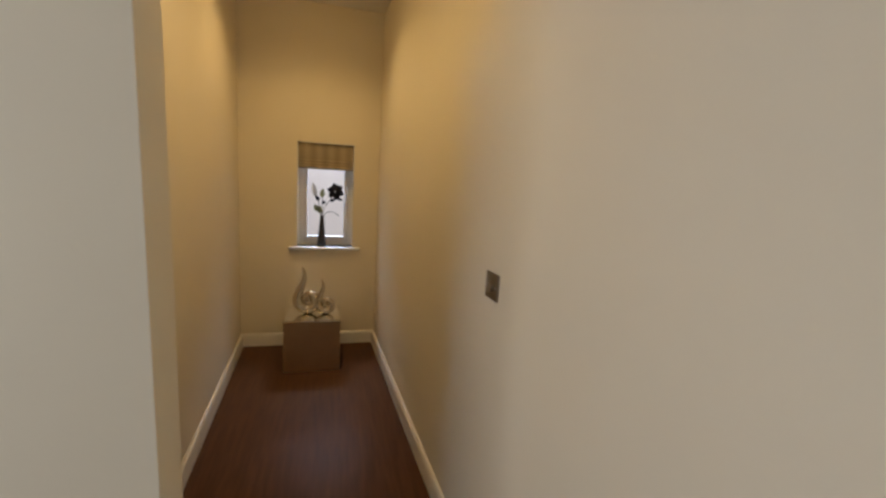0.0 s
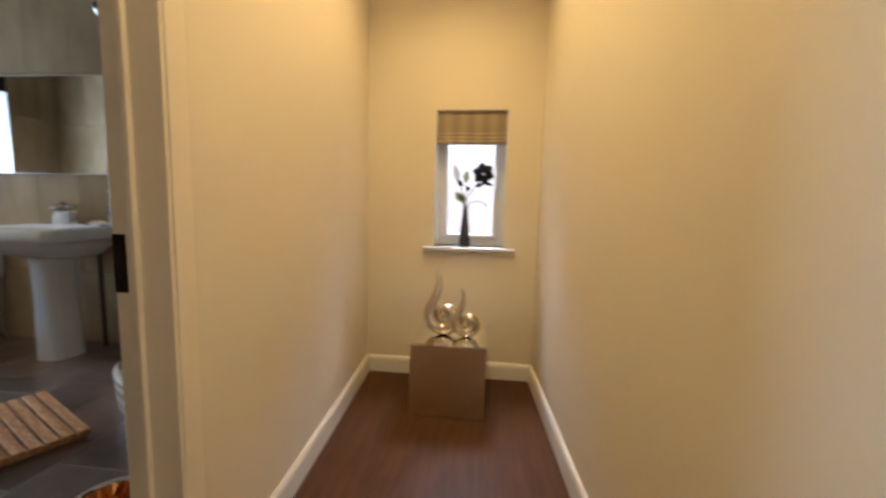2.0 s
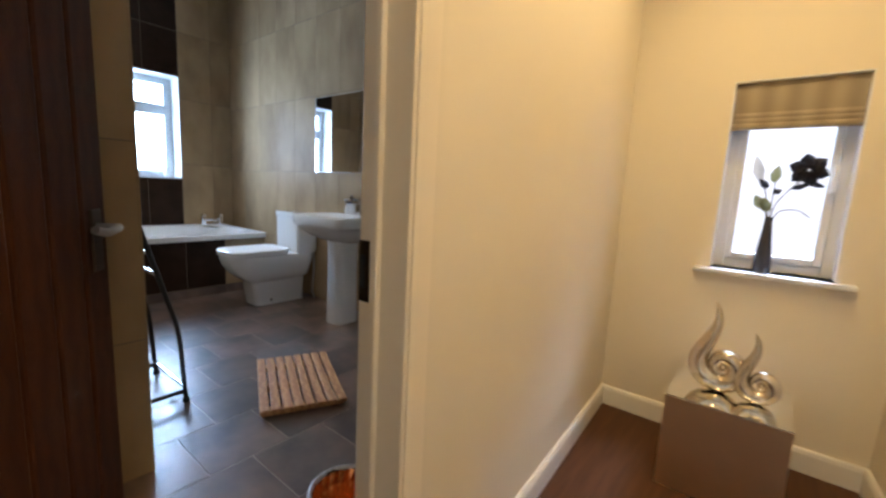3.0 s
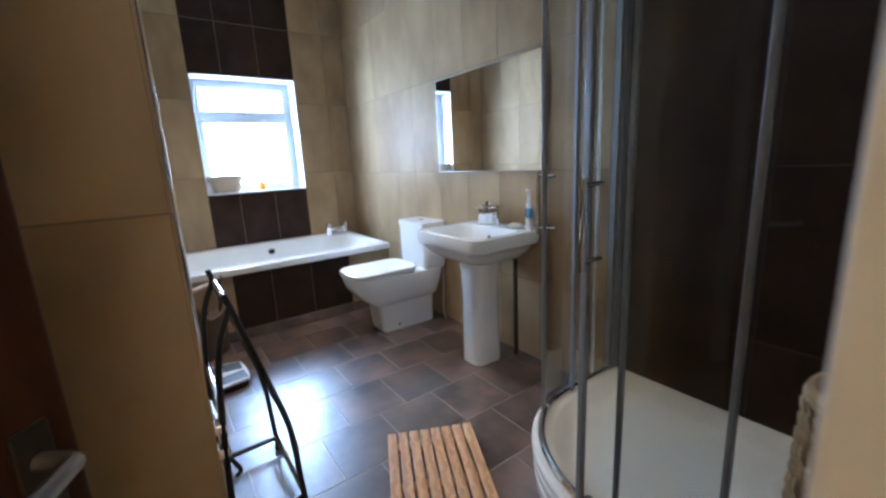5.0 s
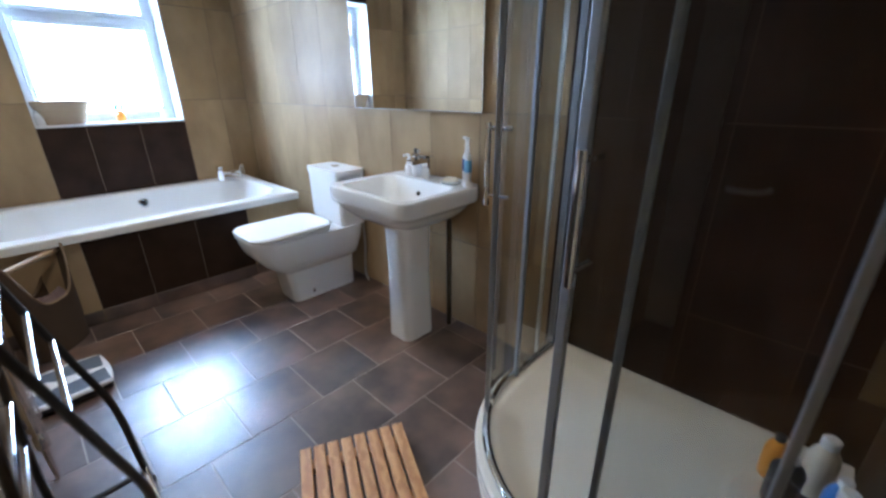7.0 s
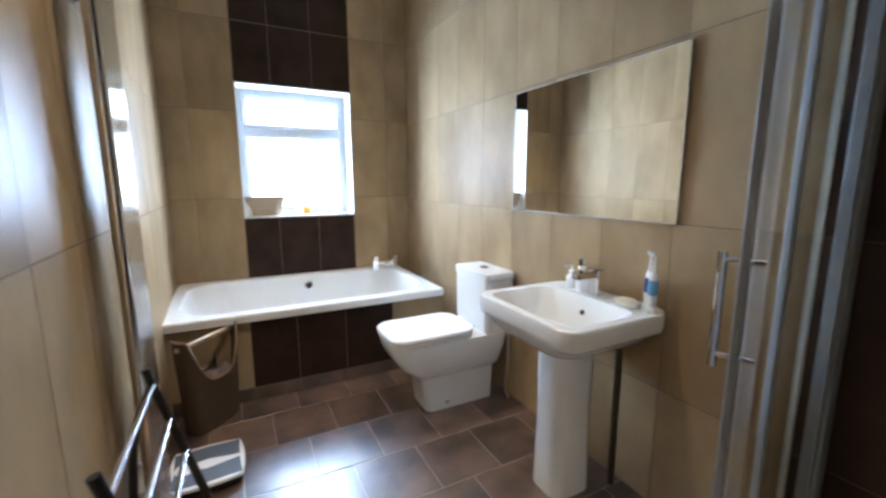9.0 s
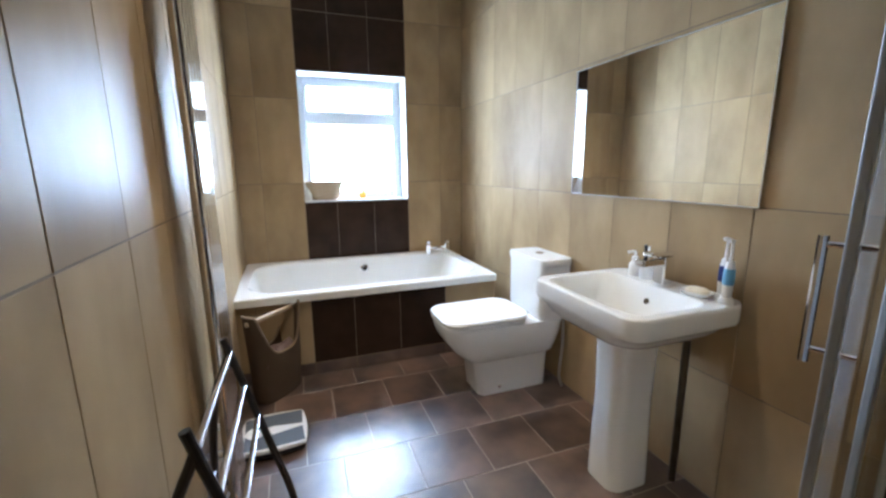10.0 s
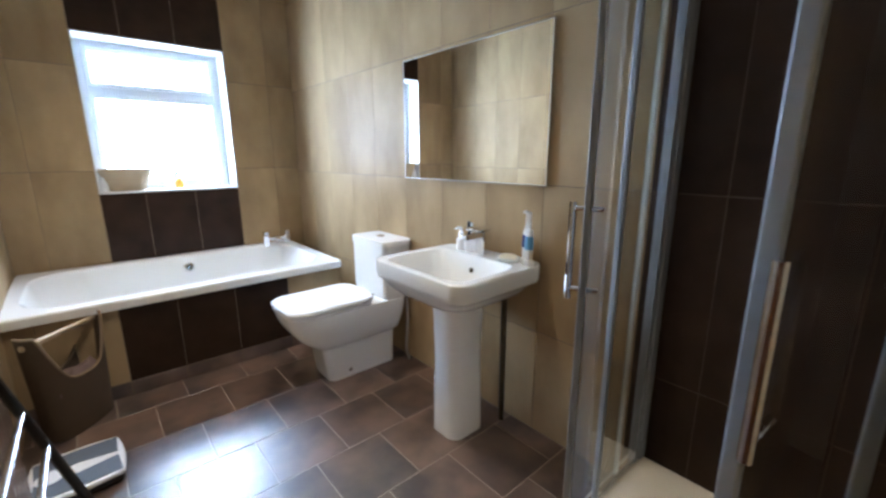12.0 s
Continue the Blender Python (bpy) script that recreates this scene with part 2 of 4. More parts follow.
def loft(rings, cap_start=True, cap_end=True, bm=None):
    """A skin over closed rings with the same number of points."""
    bm = bm or bmesh.new()
    vs = [[bm.verts.new(p) for p in ring] for ring in rings]
    n = len(rings[0])
    for a, b in zip(vs, vs[1:]):
        for i in range(n):
            bm.faces.new((a[i], a[(i + 1) % n], b[(i + 1) % n], b[i]))
    if cap_start:
        bm.faces.new(vs[0][::-1])
    if cap_end:
        bm.faces.new(vs[-1])
    return bm


def rring(cx, cy, w, d, r, z, n=6):
    """A rounded rectangle, level at z."""
    r = min(r, w / 2 - 1e-4, d / 2 - 1e-4)
    pts = []
    for qx, qy, a0 in ((1, 1, 0), (-1, 1, 90), (-1, -1, 180), (1, -1, 270)):
        for i in range(n + 1):
            a = radians(a0 + 90 * i / n)
            pts.append((cx + qx * (w / 2 - r) + r * math.cos(a), cy + qy * (d / 2 - r) + r * math.sin(a), z))
    return pts


def lathe(profile, n=24, bm=None, at=(0, 0, 0)):
    rings = [[(at[0] + r * math.cos(2 * math.pi * i / n), at[1] + r * math.sin(2 * math.pi * i / n), at[2] + z) for i in range(n)] for r, z in profile]
    return loft(rings, True, True, bm)


def tube(points, radius, n=10, bm=None, flat=1.0):
    """A round bar along a line of points; radius may be a list."""
    bm = bm or bmesh.new()
    pts = [Vector(p) for p in points]
    radii = radius if isinstance(radius, (list, tuple)) else [radius] * len(pts)
    rings, ref = [], None
    for i, p in enumerate(pts):
        d = (pts[min(i + 1, len(pts) - 1)] - pts[max(i - 1, 0)]).normalized()
        if ref is None:
            ref = d.orthogonal().normalized()
        ref = (ref - d * ref.dot(d)).normalized()
        side = d.cross(ref)
        rings.append([p + radii[i] * (math.cos(2 * math.pi * k / n) * ref + flat * math.sin(2 * math.pi * k / n) * side) for k in range(n)])
    return loft(rings, True, True, bm)


def smooth_line(points, steps=6):
    """Catmull-Rom through the points."""
    p = [Vector(q) for q in points]
    p = [2 * p[0] - p[1]] + p + [2 * p[-1] - p[-2]]
    out = []
    for i in range(1, len(p) - 2):
        for s in range(steps):
            t = s / steps
            out.append(0.5 * (2 * p[i] + (p[i + 1] - p[i - 1]) * t + (2 * p[i - 1] - 5 * p[i] + 4 * p[i + 1] - p[i + 2]) * t * t
                              + (3 * p[i] - p[i - 1] - 3 * p[i + 1] + p[i + 2]) * t ** 3))
    return out + [p[-2]]


# ---- the plan ----
XE, YR, YL = -4.40, 4.19, 2.45            # bathroom: far wall, basin wall, opposite wall (tile faces)
LEAN = 0.100                               # the opposite wall runs slightly out of square
XS, XD = -1.38, -0.545                     # end of the boxed-in wall, bathroom face of the door wall
XC = -0.415                                # corridor face of the door wall
FZ, CZ, BC = -0.16, 2.53, 2.80             # corridor floor, corridor ceiling, bathroom ceiling
YN = 4.43                                  # far wall of the corridor
DOOR0, DOOR1, DOORTOP = 1.95, 2.705, 1.76  # the doorway
ROWS_Z = [0.0, 0.460, 1.072, 1.680, 2.290, BC]
G = 0.0012                                 # how far a tile stands proud of its bed


def structure(name, bm, mat, label, category="wall"):
    return thing(name, bm, mat, label, category, kind="structure")


def wall_with_hole(along, a0, a1, f0, f1, z0, z1, h0, h1, hz0, hz1):
    """A wall along x or y from a0 to a1, between the faces f0 and f1, with a hole through it."""
    bm = bmesh.new()
    for p0, p1, q0, q1 in ((a0, h0, z0, z1), (h1, a1, z0, z1), (h0, h1, z0, hz0), (h0, h1, hz1, z1)):
        if p1 - p0 > 1e-4 and q1 - q0 > 1e-4:
            if along == "y":
                box(f0, f1, p0, p1, q0, q1, bm=bm)
            else:
                box(p0, p1, f0, f1, q0, q1, bm=bm)
    bmesh.ops.remove_doubles(bm, verts=bm.verts, dist=1e-5)
    return bm


BW = (2.902, 3.715, 0.957, 1.909)           # bathroom window: y0, y1, z0, z1
CW = (-0.075, 0.365, 0.68, 1.515)          # corridor window: x0, x1, z0, z1
wall_end = structure("wall_west", wall_with_hole("y", 1.7, 4.6, XE - 0.30, XE - G, -0.3, BC, *BW), GROUT, "tiled bathroom end wall with a window over the bath")
wall_basin = structure("wall_north", prism([(XE - G, YR + G), (XD + 0.02, YR + G), (XD + 0.02, YR + 0.13), (XE - G, YR + 0.13)], -0.3, BC), GROUT, "beige tiled bathroom wall with a mirror and basin")
part("shower_grout", box(-1.58, XD, YR + 0.0007, YR + 0.0011, 0.0, BC), DARK_GROUT, wall_basin)
wall_left = structure("wall_south", prism([(XE - G, YL - G), (XS - G, YL + LEAN - G), (XS - G, 1.7), (XE - G, 1.7)], -0.3, BC), GROUT, "glossy beige tiled bathroom wall")
wall_lobby = structure("wall_lobby", box(XS - G, XD, 1.62, 1.72, -0.3, BC), GROUT, "tiled wall behind the open door")
wall_door = structure("wall_east", wall_with_hole("y", 1.862, DOOR1 + 0.09, XD, XC, -0.3, BC, DOOR0, DOOR1, -0.3, DOORTOP), PAINT, "painted wall between corridor and bathroom")
tiles_back = structure("wall_shower", box(XD - 0.02, XD, 3.34, YR + G, -0.05, BC), DARK_GROUT, "dark tiled wall of the shower corner")
wall_corridor = structure("wall_corridor", prism([(XC, DOOR1 + 0.09), (-0.497, YN), (XD, YN), (XD, DOOR1 + 0.09)], -0.3, BC), PAINT, "cream painted corridor wall")
wall_window = structure("wall_corridor_end", wall_with_hole("x", -0.7, 0.9, YN, YN + 0.16, -0.3, CZ, *CW), PAINT, "cream painted wall with a small window")
wall_right = structure("wall_corridor_east", prism([(0.565, YN), (0.80, 1.05), (0.90, -1.4), (1.1, -1.4), (1.1, YN)], -0.3, CZ), PAINT, "cream painted corridor wall with a light switch")
wall_nib = structure("wall_landing", prism([(-0.055, 1.708), (-0.072, 1.862), (-2.2, 1.862), (-2.2, 1.708)], -0.3, CZ), PAINT, "short painted wall that ends beside the bathroom door")
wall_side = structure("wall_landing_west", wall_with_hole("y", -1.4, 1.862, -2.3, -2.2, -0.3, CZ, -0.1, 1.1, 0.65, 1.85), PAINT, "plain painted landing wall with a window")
wall_back = structure("wall_landing_south", box(-2.3, 1.1, -1.6, -1.4, -0.3, CZ), PAINT, "plain painted landing wall")
floor_bath = structure("floor", box(XE - 0.3, XD, 1.6, YR + 0.1, -0.3, -G, bm=box(XD, XC - 0.007, DOOR0 + 0.001, DOOR1 - 0.001, -0.3, -G)), FLOOR_GROUT, "grouted bed of the bathroom floor", "floor")
floor_corr = structure("floor_corridor", box(-2.3, 1.1, -1.6, YN + 0.1, -0.4, FZ), FLOORBOARD, "dark brown satin wood floor of the corridor and landing", "floor")
ceil_bath = structure("ceiling", box(XE - 0.3, XD, 1.6, YR + 0.13, BC, BC + 0.12), CEILING, "white painted bathroom ceiling", "ceiling")
ceil_corr = structure("ceiling_corridor", box(XD + 0.002, 1.1, -1.6, YN + 0.16, CZ + 0.002, CZ + 0.122), CEILING, "painted corridor ceiling", "ceiling")
ceil_land = structure("ceiling_landing", box(-2.3, XD, -1.6, 1.6, CZ + 0.002, CZ + 0.122), CEILING, "painted landing ceiling", "ceiling")


def board(name, a, b, z0, h, depth, label):
    """A skirting board with a rounded top along a wall foot; the room lies to the left of a to b."""
    a, b = Vector((*a, 0)), Vector((*b, 0))
    d = (b - a).normalized()
    s = Vector((-d.y, d.x, 0))
    prof = [(0, 0), (depth, 0), (depth, h - 0.02), (depth * 0.75, h - 0.006), (depth * 0.45, h), (0, h)]
    rings = [[p + s * q + Vector((0, 0, z0 + z)) for q, z in prof] for p in (a, b)]
    return structure(name, loft(rings), GLOSS_WHITE, label, "skirting board")


board("baseboard", (0.565, YN), (-0.497, YN), FZ, 0.105, 0.018, "cream gloss skirting board under the small window")
board("baseboard_east", (0.80, 1.05), (0.565, YN), FZ, 0.105, 0.018, "cream gloss skirting board along the corridor")
board("baseboard_landing", (0.90, -1.4), (0.80, 1.05), FZ, 0.105, 0.018, "cream gloss skirting board along the landing")
board("baseboard_west", (-0.497, YN), (XC - 0.004, DOOR1 + 0.1), FZ, 0.105, 0.018, "cream gloss skirting board along the corridor")
board("baseboard_nib", (-0.055, 1.708), (-2.2, 1.708), FZ, 0.105, 0.018, "cream gloss skirting board of the landing")

# door frame: lining, stops and architrave
door_frame = tagged(new("door_frame"), "cream painted door frame with architrave and strike plate", "door frame", kind="structure")
part("lining", box(XD - 0.004, XC + 0.004, DOOR1 - 0.001, DOOR1 + 0.03, 0.0, DOORTOP, 0.002), FRAME_PAINT, door_frame)
part("lining", box(XD - 0.004, XC + 0.004, DOOR0 - 0.03, DOOR0 + 0.001, 0.0, DOORTOP, 0.002), FRAME_PAINT, door_frame)
part("lining", box(XD - 0.004, XC + 0.004, DOOR0, DOOR1, DOORTOP - 0.03, DOORTOP + 0.002, 0.002), FRAME_PAINT, door_frame)
part("stop", box(XD + 0.045, XD + 0.06, DOOR1 - 0.013, DOOR1, 0.0, DOORTOP - 0.03, 0.002), FRAME_PAINT, door_frame)
part("architrave", box(XC, XC + 0.009, DOOR1 + 0.008, DOOR1 + 0.065, FZ, DOORTOP + 0.062, 0.003), FRAME_PAINT, door_frame)
part("architrave", box(XC, XC + 0.009, DOOR0 - 0.062, DOOR0 - 0.008, FZ, DOORTOP + 0.062, 0.003), FRAME_PAINT, door_frame)
part("architrave", box(XC + 0.001, XC + 0.0085, DOOR0 - 0.008, DOOR1 + 0.008, DOORTOP + 0.008, DOORTOP + 0.06, 0.003), FRAME_PAINT, door_frame)
strike = part("strike_plate", box(XD - 0.003, XD + 0.028, DOOR1 - 0.004, DOOR1 - 0.001, 0.735, 0.865, 0.001), DARK_METAL, door_frame, "dark bronze strike plate")
part("keep", box(XD + 0.004, XD + 0.018, DOOR1 - 0.0055, DOOR1 - 0.004, 0.765, 0.835), BLACK_PLASTIC, strike)
structure("threshold", box(XC - 0.006, XC + 0.012, DOOR0, DOOR1, FZ, 0.004, 0.003), GLOSS_WHITE, "painted step up into the bathroom", "step")

# the plank door, standing half open into the bathroom
DOOR_AT = pose(XD - 0.008, DOOR0 + 0.006, 0.008, 0, 0, 54)
door = tagged(new("door_1"), "dark stained oak plank door standing half open", "door", kind="structure")
door.matrix_basis = DOOR_AT
DW = 0.725
planks = 7
for i in range(planks):
    part("plank", box(0.0, 0.035, i * DW / planks + 0.003, (i + 1) * DW / planks - 0.003, 0, DOORTOP - 0.045, 0.007), DOOR_WOOD, door)
# x of the leaf points along its thickness; turned so that its length runs from the hinge
for z in (0.25, 0.85, 1.5):
    part("ledge", box(-0.02, 0.0, 0.05, DW - 0.05, z - 0.05, z + 0.05, 0.004), DOOR_WOOD, door)
for side in (1, -1):
    x0 = 0.035 if side > 0 else 0.0
    hb = part("handle_plate", box(x0, x0 + side * 0.006, DW - 0.075, DW - 0.035, 0.745, 0.885, 0.002), DARK_METAL, door)
    part("lever", tube(smooth_line([(x0, DW - 0.055, 0.845), (x0 + side * 0.04, DW - 0.055, 0.845), (x0 + side * 0.052, DW - 0.07, 0.847), (x0 + side * 0.054, DW - 0.12, 0.842), (x0 + side * 0.05, DW - 0.16, 0.85)]), 0.009), SATIN, hb, "dull steel lever", True)


# windows
def window_frame(name, along, c0, c1, z0, z1, face, out, transom, label, pane_mat, depth=0.10):
    """A white plastic window in its reveal: frame, transom, panes and sill. face: room side of the wall, out: +1 or -1 to the outside."""
    w = tagged(new(name), label, "window", kind="structure")
    f = face + out * depth

    def bar(nm, a0, a1, b0, b1, d0, d1, mat=UPVC, bev=0.006):
        lo, hi = sorted((f + out * d0, f + out * d1))
        bm = box(lo, hi, a0, a1, b0, b1, bev) if along == "y" else box(a0, a1, lo, hi, b0, b1, bev)
        return part(nm, bm, mat, w)

    t = 0.045
    bar("frame", c0, c0 + t, z0, z1, 0, 0.06)
    bar("frame", c1 - t, c1, z0, z1, 0, 0.06)
    bar("frame", c0 + t, c1 - t, z1 - t, z1, 0, 0.06)
    bar("frame", c0 + t, c1 - t, z0, z0 + t, 0, 0.06)
    panes = [(z0 + t, z1 - t)]
    if transom:
        bar("transom", c0 + t, c1 - t, transom - 0.022, transom + 0.022, 0, 0.06)
        panes = [(z0 + t, transom - 0.022), (transom + 0.022, z1 - t)]
    for p0, p1 in panes:
        for s0, s1, r0, r1 in ((c0 + t, c0 + t + 0.03, p0, p1), (c1 - t - 0.03, c1 - t, p0, p1), (c0 + t + 0.03, c1 - t - 0.03, p0, p0 + 0.03), (c0 + t + 0.03, c1 - t - 0.03, p1 - 0.03, p1)):
            bar("sash", s0, s1, r0, r1, -0.012, 0.035)
        pane = bar("pane", c0 + t + 0.02, c1 - t - 0.02, p0 + 0.02, p1 - 0.02, 0.02, 0.026, pane_mat, 0)
        pane.visible_shadow = False
    return w


window_1 = window_frame("window_1", "y", BW[0], BW[1], BW[2], BW[3], XE, -1, 1.604, "white plastic bathroom window with a transom, daylight behind", GLASS, 0.19)
part("window_sill", box(XE - 0.20, XE + 0.012, BW[0] + 0.001, BW[1] - 0.001, BW[2] - 0.002, BW[2] + 0.012, 0.003), UPVC, window_1)
for a, b, c, d in ((BW[0], BW[0] + 0.008, BW[2], BW[3]), (BW[1] - 0.008, BW[1], BW[2], BW[3]), (BW[0], BW[1], BW[3] - 0.008, BW[3])):
    part("reveal", box(XE - 0.20, XE + 0.004, a, b, c, d, 0.001), UPVC, window_1)
window_2 = window_frame("window_2", "x", CW[0], CW[1], CW[2], CW[3], YN, 1, None, "small white casement window with a blind above a plinth", GLASS)
for a, b, c, d in ((CW[0], CW[0] + 0.006, CW[2], CW[3]), (CW[1] - 0.006, CW[1], CW[2], CW[3]), (CW[0], CW[1], CW[3] - 0.006, CW[3])):
    part("reveal", box(a, b, YN - 0.001, YN + 0.105, c, d, 0.001), UPVC, window_2)
part("window_sill", box(CW[0] - 0.06, CW[1] + 0.06, YN - 0.045, YN + 0.105, CW[2] - 0.022, CW[2], 0.006), UPVC, window_2)
part("casement_handle", tube([(CW[1] - 0.055, YN + 0.088, 1.05), (CW[1] - 0.055, YN + 0.06, 1.05), (CW[1] - 0.057, YN + 0.055, 1.16)], 0.008), WHITE_PLASTIC, window_2, "", True)
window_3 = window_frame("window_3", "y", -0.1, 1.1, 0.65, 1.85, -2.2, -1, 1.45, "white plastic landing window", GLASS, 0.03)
structure("backdrop", box(XE - 1.2, XE - 1.19, 1.0, 5.6, -1.0, 4.0), OUTSIDE_WHITE, "white overcast brightness outdoors", "backdrop")
# self-glowing sheet behind the corridor window, in place of a daylit wall
structure("backdrop_corridor", box(-1.5, 2.0, YN + 1.2, YN + 1.21, -1.0, 3.2), OUTSIDE_PINK, "pale pinkish house wall outdoors, its daylight put in as a glow", "backdrop")


# ---- wall and floor tiles ----
tile_meshes = {}


def tile_mesh(w, h, mat, thick=0.006, gap=0.0016):
    key = (round(w, 4), round(h, 4), mat.name)
    if key not in tile_meshes:
        c = 0.0006
        a, b = w / 2 - gap, h / 2 - 1.4 * gap
        if mat is FLOOR_TILE:
            a, b = w / 2 - 0.0023, h / 2 - 0.0023
        bm = bmesh.new()
        r0 = [bm.verts.new((sx * a, sy * b, -thick)) for sx, sy in ((-1, -1), (1, -1), (1, 1), (-1, 1))]
        r1 = [bm.verts.new((sx * a, sy * b, -c)) for sx, sy in ((-1, -1), (1, -1), (1, 1), (-1, 1))]
        r2 = [bm.verts.new((sx * (a - c), sy * (b - c), 0)) for sx, sy in ((-1, -1), (1, -1), (1, 1), (-1, 1))]
        for p, q in ((r0, r1), (r1, r2)):
            for i in range(4):
                bm.faces.new((p[i], p[(i + 1) % 4], q[(i + 1) % 4], q[i]))
        bm.faces.new(r2)
        tile_meshes[key] = mesh_of("tile", bm, mat)
    return tile_meshes[key]


def lay(parent, mat, frame_m, u0, u1, v0, v1, name="tile", tilt=0.0010):
    """One tile on the plane of frame_m (u, v, outward)."""
    if u1 - u0 < 0.012 or v1 - v0 < 0.012:
        return
    ob = new(name, tile_mesh(u1 - u0, v1 - v0, mat))
    ob.parent = parent
    wob = Euler((random.uniform(-tilt, tilt), random.uniform(-tilt, tilt), 0)).to_matrix().to_4x4()
    ob.matrix_basis = frame_m @ Matrix.Translation(((u0 + u1) / 2, (v0 + v1) / 2, random.uniform(-0.0003, 0.0003))) @ wob


def plane(origin, u, v):
    u, v = Vector(u), Vector(v)
    m = Matrix((u, v, u.cross(v))).transposed().to_4x4()
    m.translation = origin
    return m


def tile_wall(parent, m, us, vs, pick, hole=None):
    for u0, u1 in zip(us, us[1:]):
        for v0, v1 in zip(vs, vs[1:]):
            mat = pick((u0 + u1) / 2)
            if not hole:
                lay(parent, mat, m, u0, u1, v0, v1)
                continue
            h0, h1, k0, k1 = hole
            if u1 <= h0 + 1e-6 or u0 >= h1 - 1e-6 or v1 <= k0 or v0 >= k1:
                lay(parent, mat, m, u0, u1, v0, v1)
            else:
                if v0 < k0:
                    lay(parent, mat, m, u0, u1, v0, k0)
                if v1 > k1:
                    lay(parent, mat, m, u0, u1, k1, v1)


def steps(start, stop, pitch, through_at):
    k = math.ceil((start - through_at) / pitch + 1e-6)
    out = [start]
    while through_at + k * pitch < stop - 1e-6:
        out.append(through_at + k * pitch)
        k += 1
    return out + [stop]




# ---- bathroom: large things ----
# bath with its tiled side
BZ, BF, BY1 = 0.513, -3.45, 4.06
YB = YL + 0.004                            # the wall runs out of square behind the bath's end
bath = tagged(new("bathtub"), "white built-in bath with a tiled side panel", "bathtub")
cx, cy, wx, wy = (XE + BF) / 2, (YB + BY1) / 2, BF - XE, BY1 - YB
rings = [rring(cx, cy, wx - 0.004, wy - 0.004, 0.02, BZ - 0.045), rring(cx, cy, wx - 0.004, wy - 0.004, 0.02, BZ - 0.008),
         rring(cx, cy, wx - 0.016, wy - 0.016, 0.02, BZ)]
ix, iy = cx - 0.0, cy
for w, d, r, z in ((wx - 0.15, wy - 0.14, 0.2, BZ), (wx - 0.18, wy - 0.17, 0.2, BZ - 0.015), (wx - 0.24, wy - 0.26, 0.2, BZ - 0.2), (wx - 0.30, wy - 0.40, 0.18, BZ - 0.36), (wx - 0.42, wy - 0.56, 0.16, BZ - 0.40)):
    rings.append(rring(ix, iy, w, d, r, z))
part("tub", loft(rings, False, True), ACRYLIC, bath, "glossy white acrylic tub", True)
part("overflow", lathe([(0.0, 0), (0.03, 0), (0.032, 0.006), (0.022, 0.014), (0, 0.014)], 18, at=(0, 0, 0)), CHROME, bath, "chrome overflow cover", True).matrix_basis = pose(XE + 0.108, 3.31, BZ - 0.085, 0, 78, 0)
tap = part("tap_bridge", tube([(XE + 0.16, 3.83, BZ + 0.055), (XE + 0.16, 3.99, BZ + 0.055)], 0.016), CHROME, bath, "chrome bath filler tap", True)
for y in (3.83, 3.99):
    part("pillar", box(XE + 0.138, XE + 0.182, y - 0.021, y + 0.021, BZ - 0.002, BZ + 0.085, 0.006), CHROME, tap)
    part("lever", box(XE + 0.132, XE + 0.192, y - 0.017, y + 0.017, BZ + 0.091, BZ + 0.112, 0.005), CHROME, tap)
part("spout", box(XE + 0.15, XE + 0.245, 3.892, 3.928, BZ + 0.042, BZ + 0.062, 0.006), CHROME, tap)
part("panel_bed", box(BF - 0.06, BF - 0.03, YB, BY1 - 0.01, 0.0, BZ - 0.046), GROUT, bath)
part("end_panel", box(XE, BF - 0.03, BY1 - 0.02, BY1 - 0.008, 0.0, BZ - 0.046), TILE, bath)
pm = plane((BF - 0.03 + G, 0, 0), (0, 1, 0), (0, 0, 1))
py = [YB, 2.58, 2.875, 3.12, 3.40, 3.70, BY1 - 0.01]
for a, b in zip(py, py[1:]):
    lay(bath, DARK_TILE if 2.87 < (a + b) / 2 < 3.70 else TILE, pm, a, b, 0.075, BZ - 0.047)
    lay(bath, FLOOR_TILE, pm, a, b, 0.0, 0.075, "skirting_tile")

# mirror: a plain polished sheet with a ground edge
MX0, MX1, MZ0, MZ1 = -2.875, -1.96, 1.07, 1.66
mir = thing("wall_mirror", box(MX0, MX1, YR - 0.012, YR - 0.0045, MZ0, MZ1), MIRROR, "frameless rectangular wall mirror above the basin", "mirror")
edge = bmesh.new()
for a, b, c, d in ((MX0, MX0 + 0.0025, MZ0, MZ1), (MX1 - 0.0025, MX1, MZ0, MZ1), (MX0 + 0.0025, MX1 - 0.0025, MZ0, MZ0 + 0.0025), (MX0 + 0.0025, MX1 - 0.0025, MZ1 - 0.0025, MZ1)):
    box(a, b, YR - 0.0135, YR - 0.012, c, d, bm=edge)
part("ground_edge", edge, SATIN, mir)

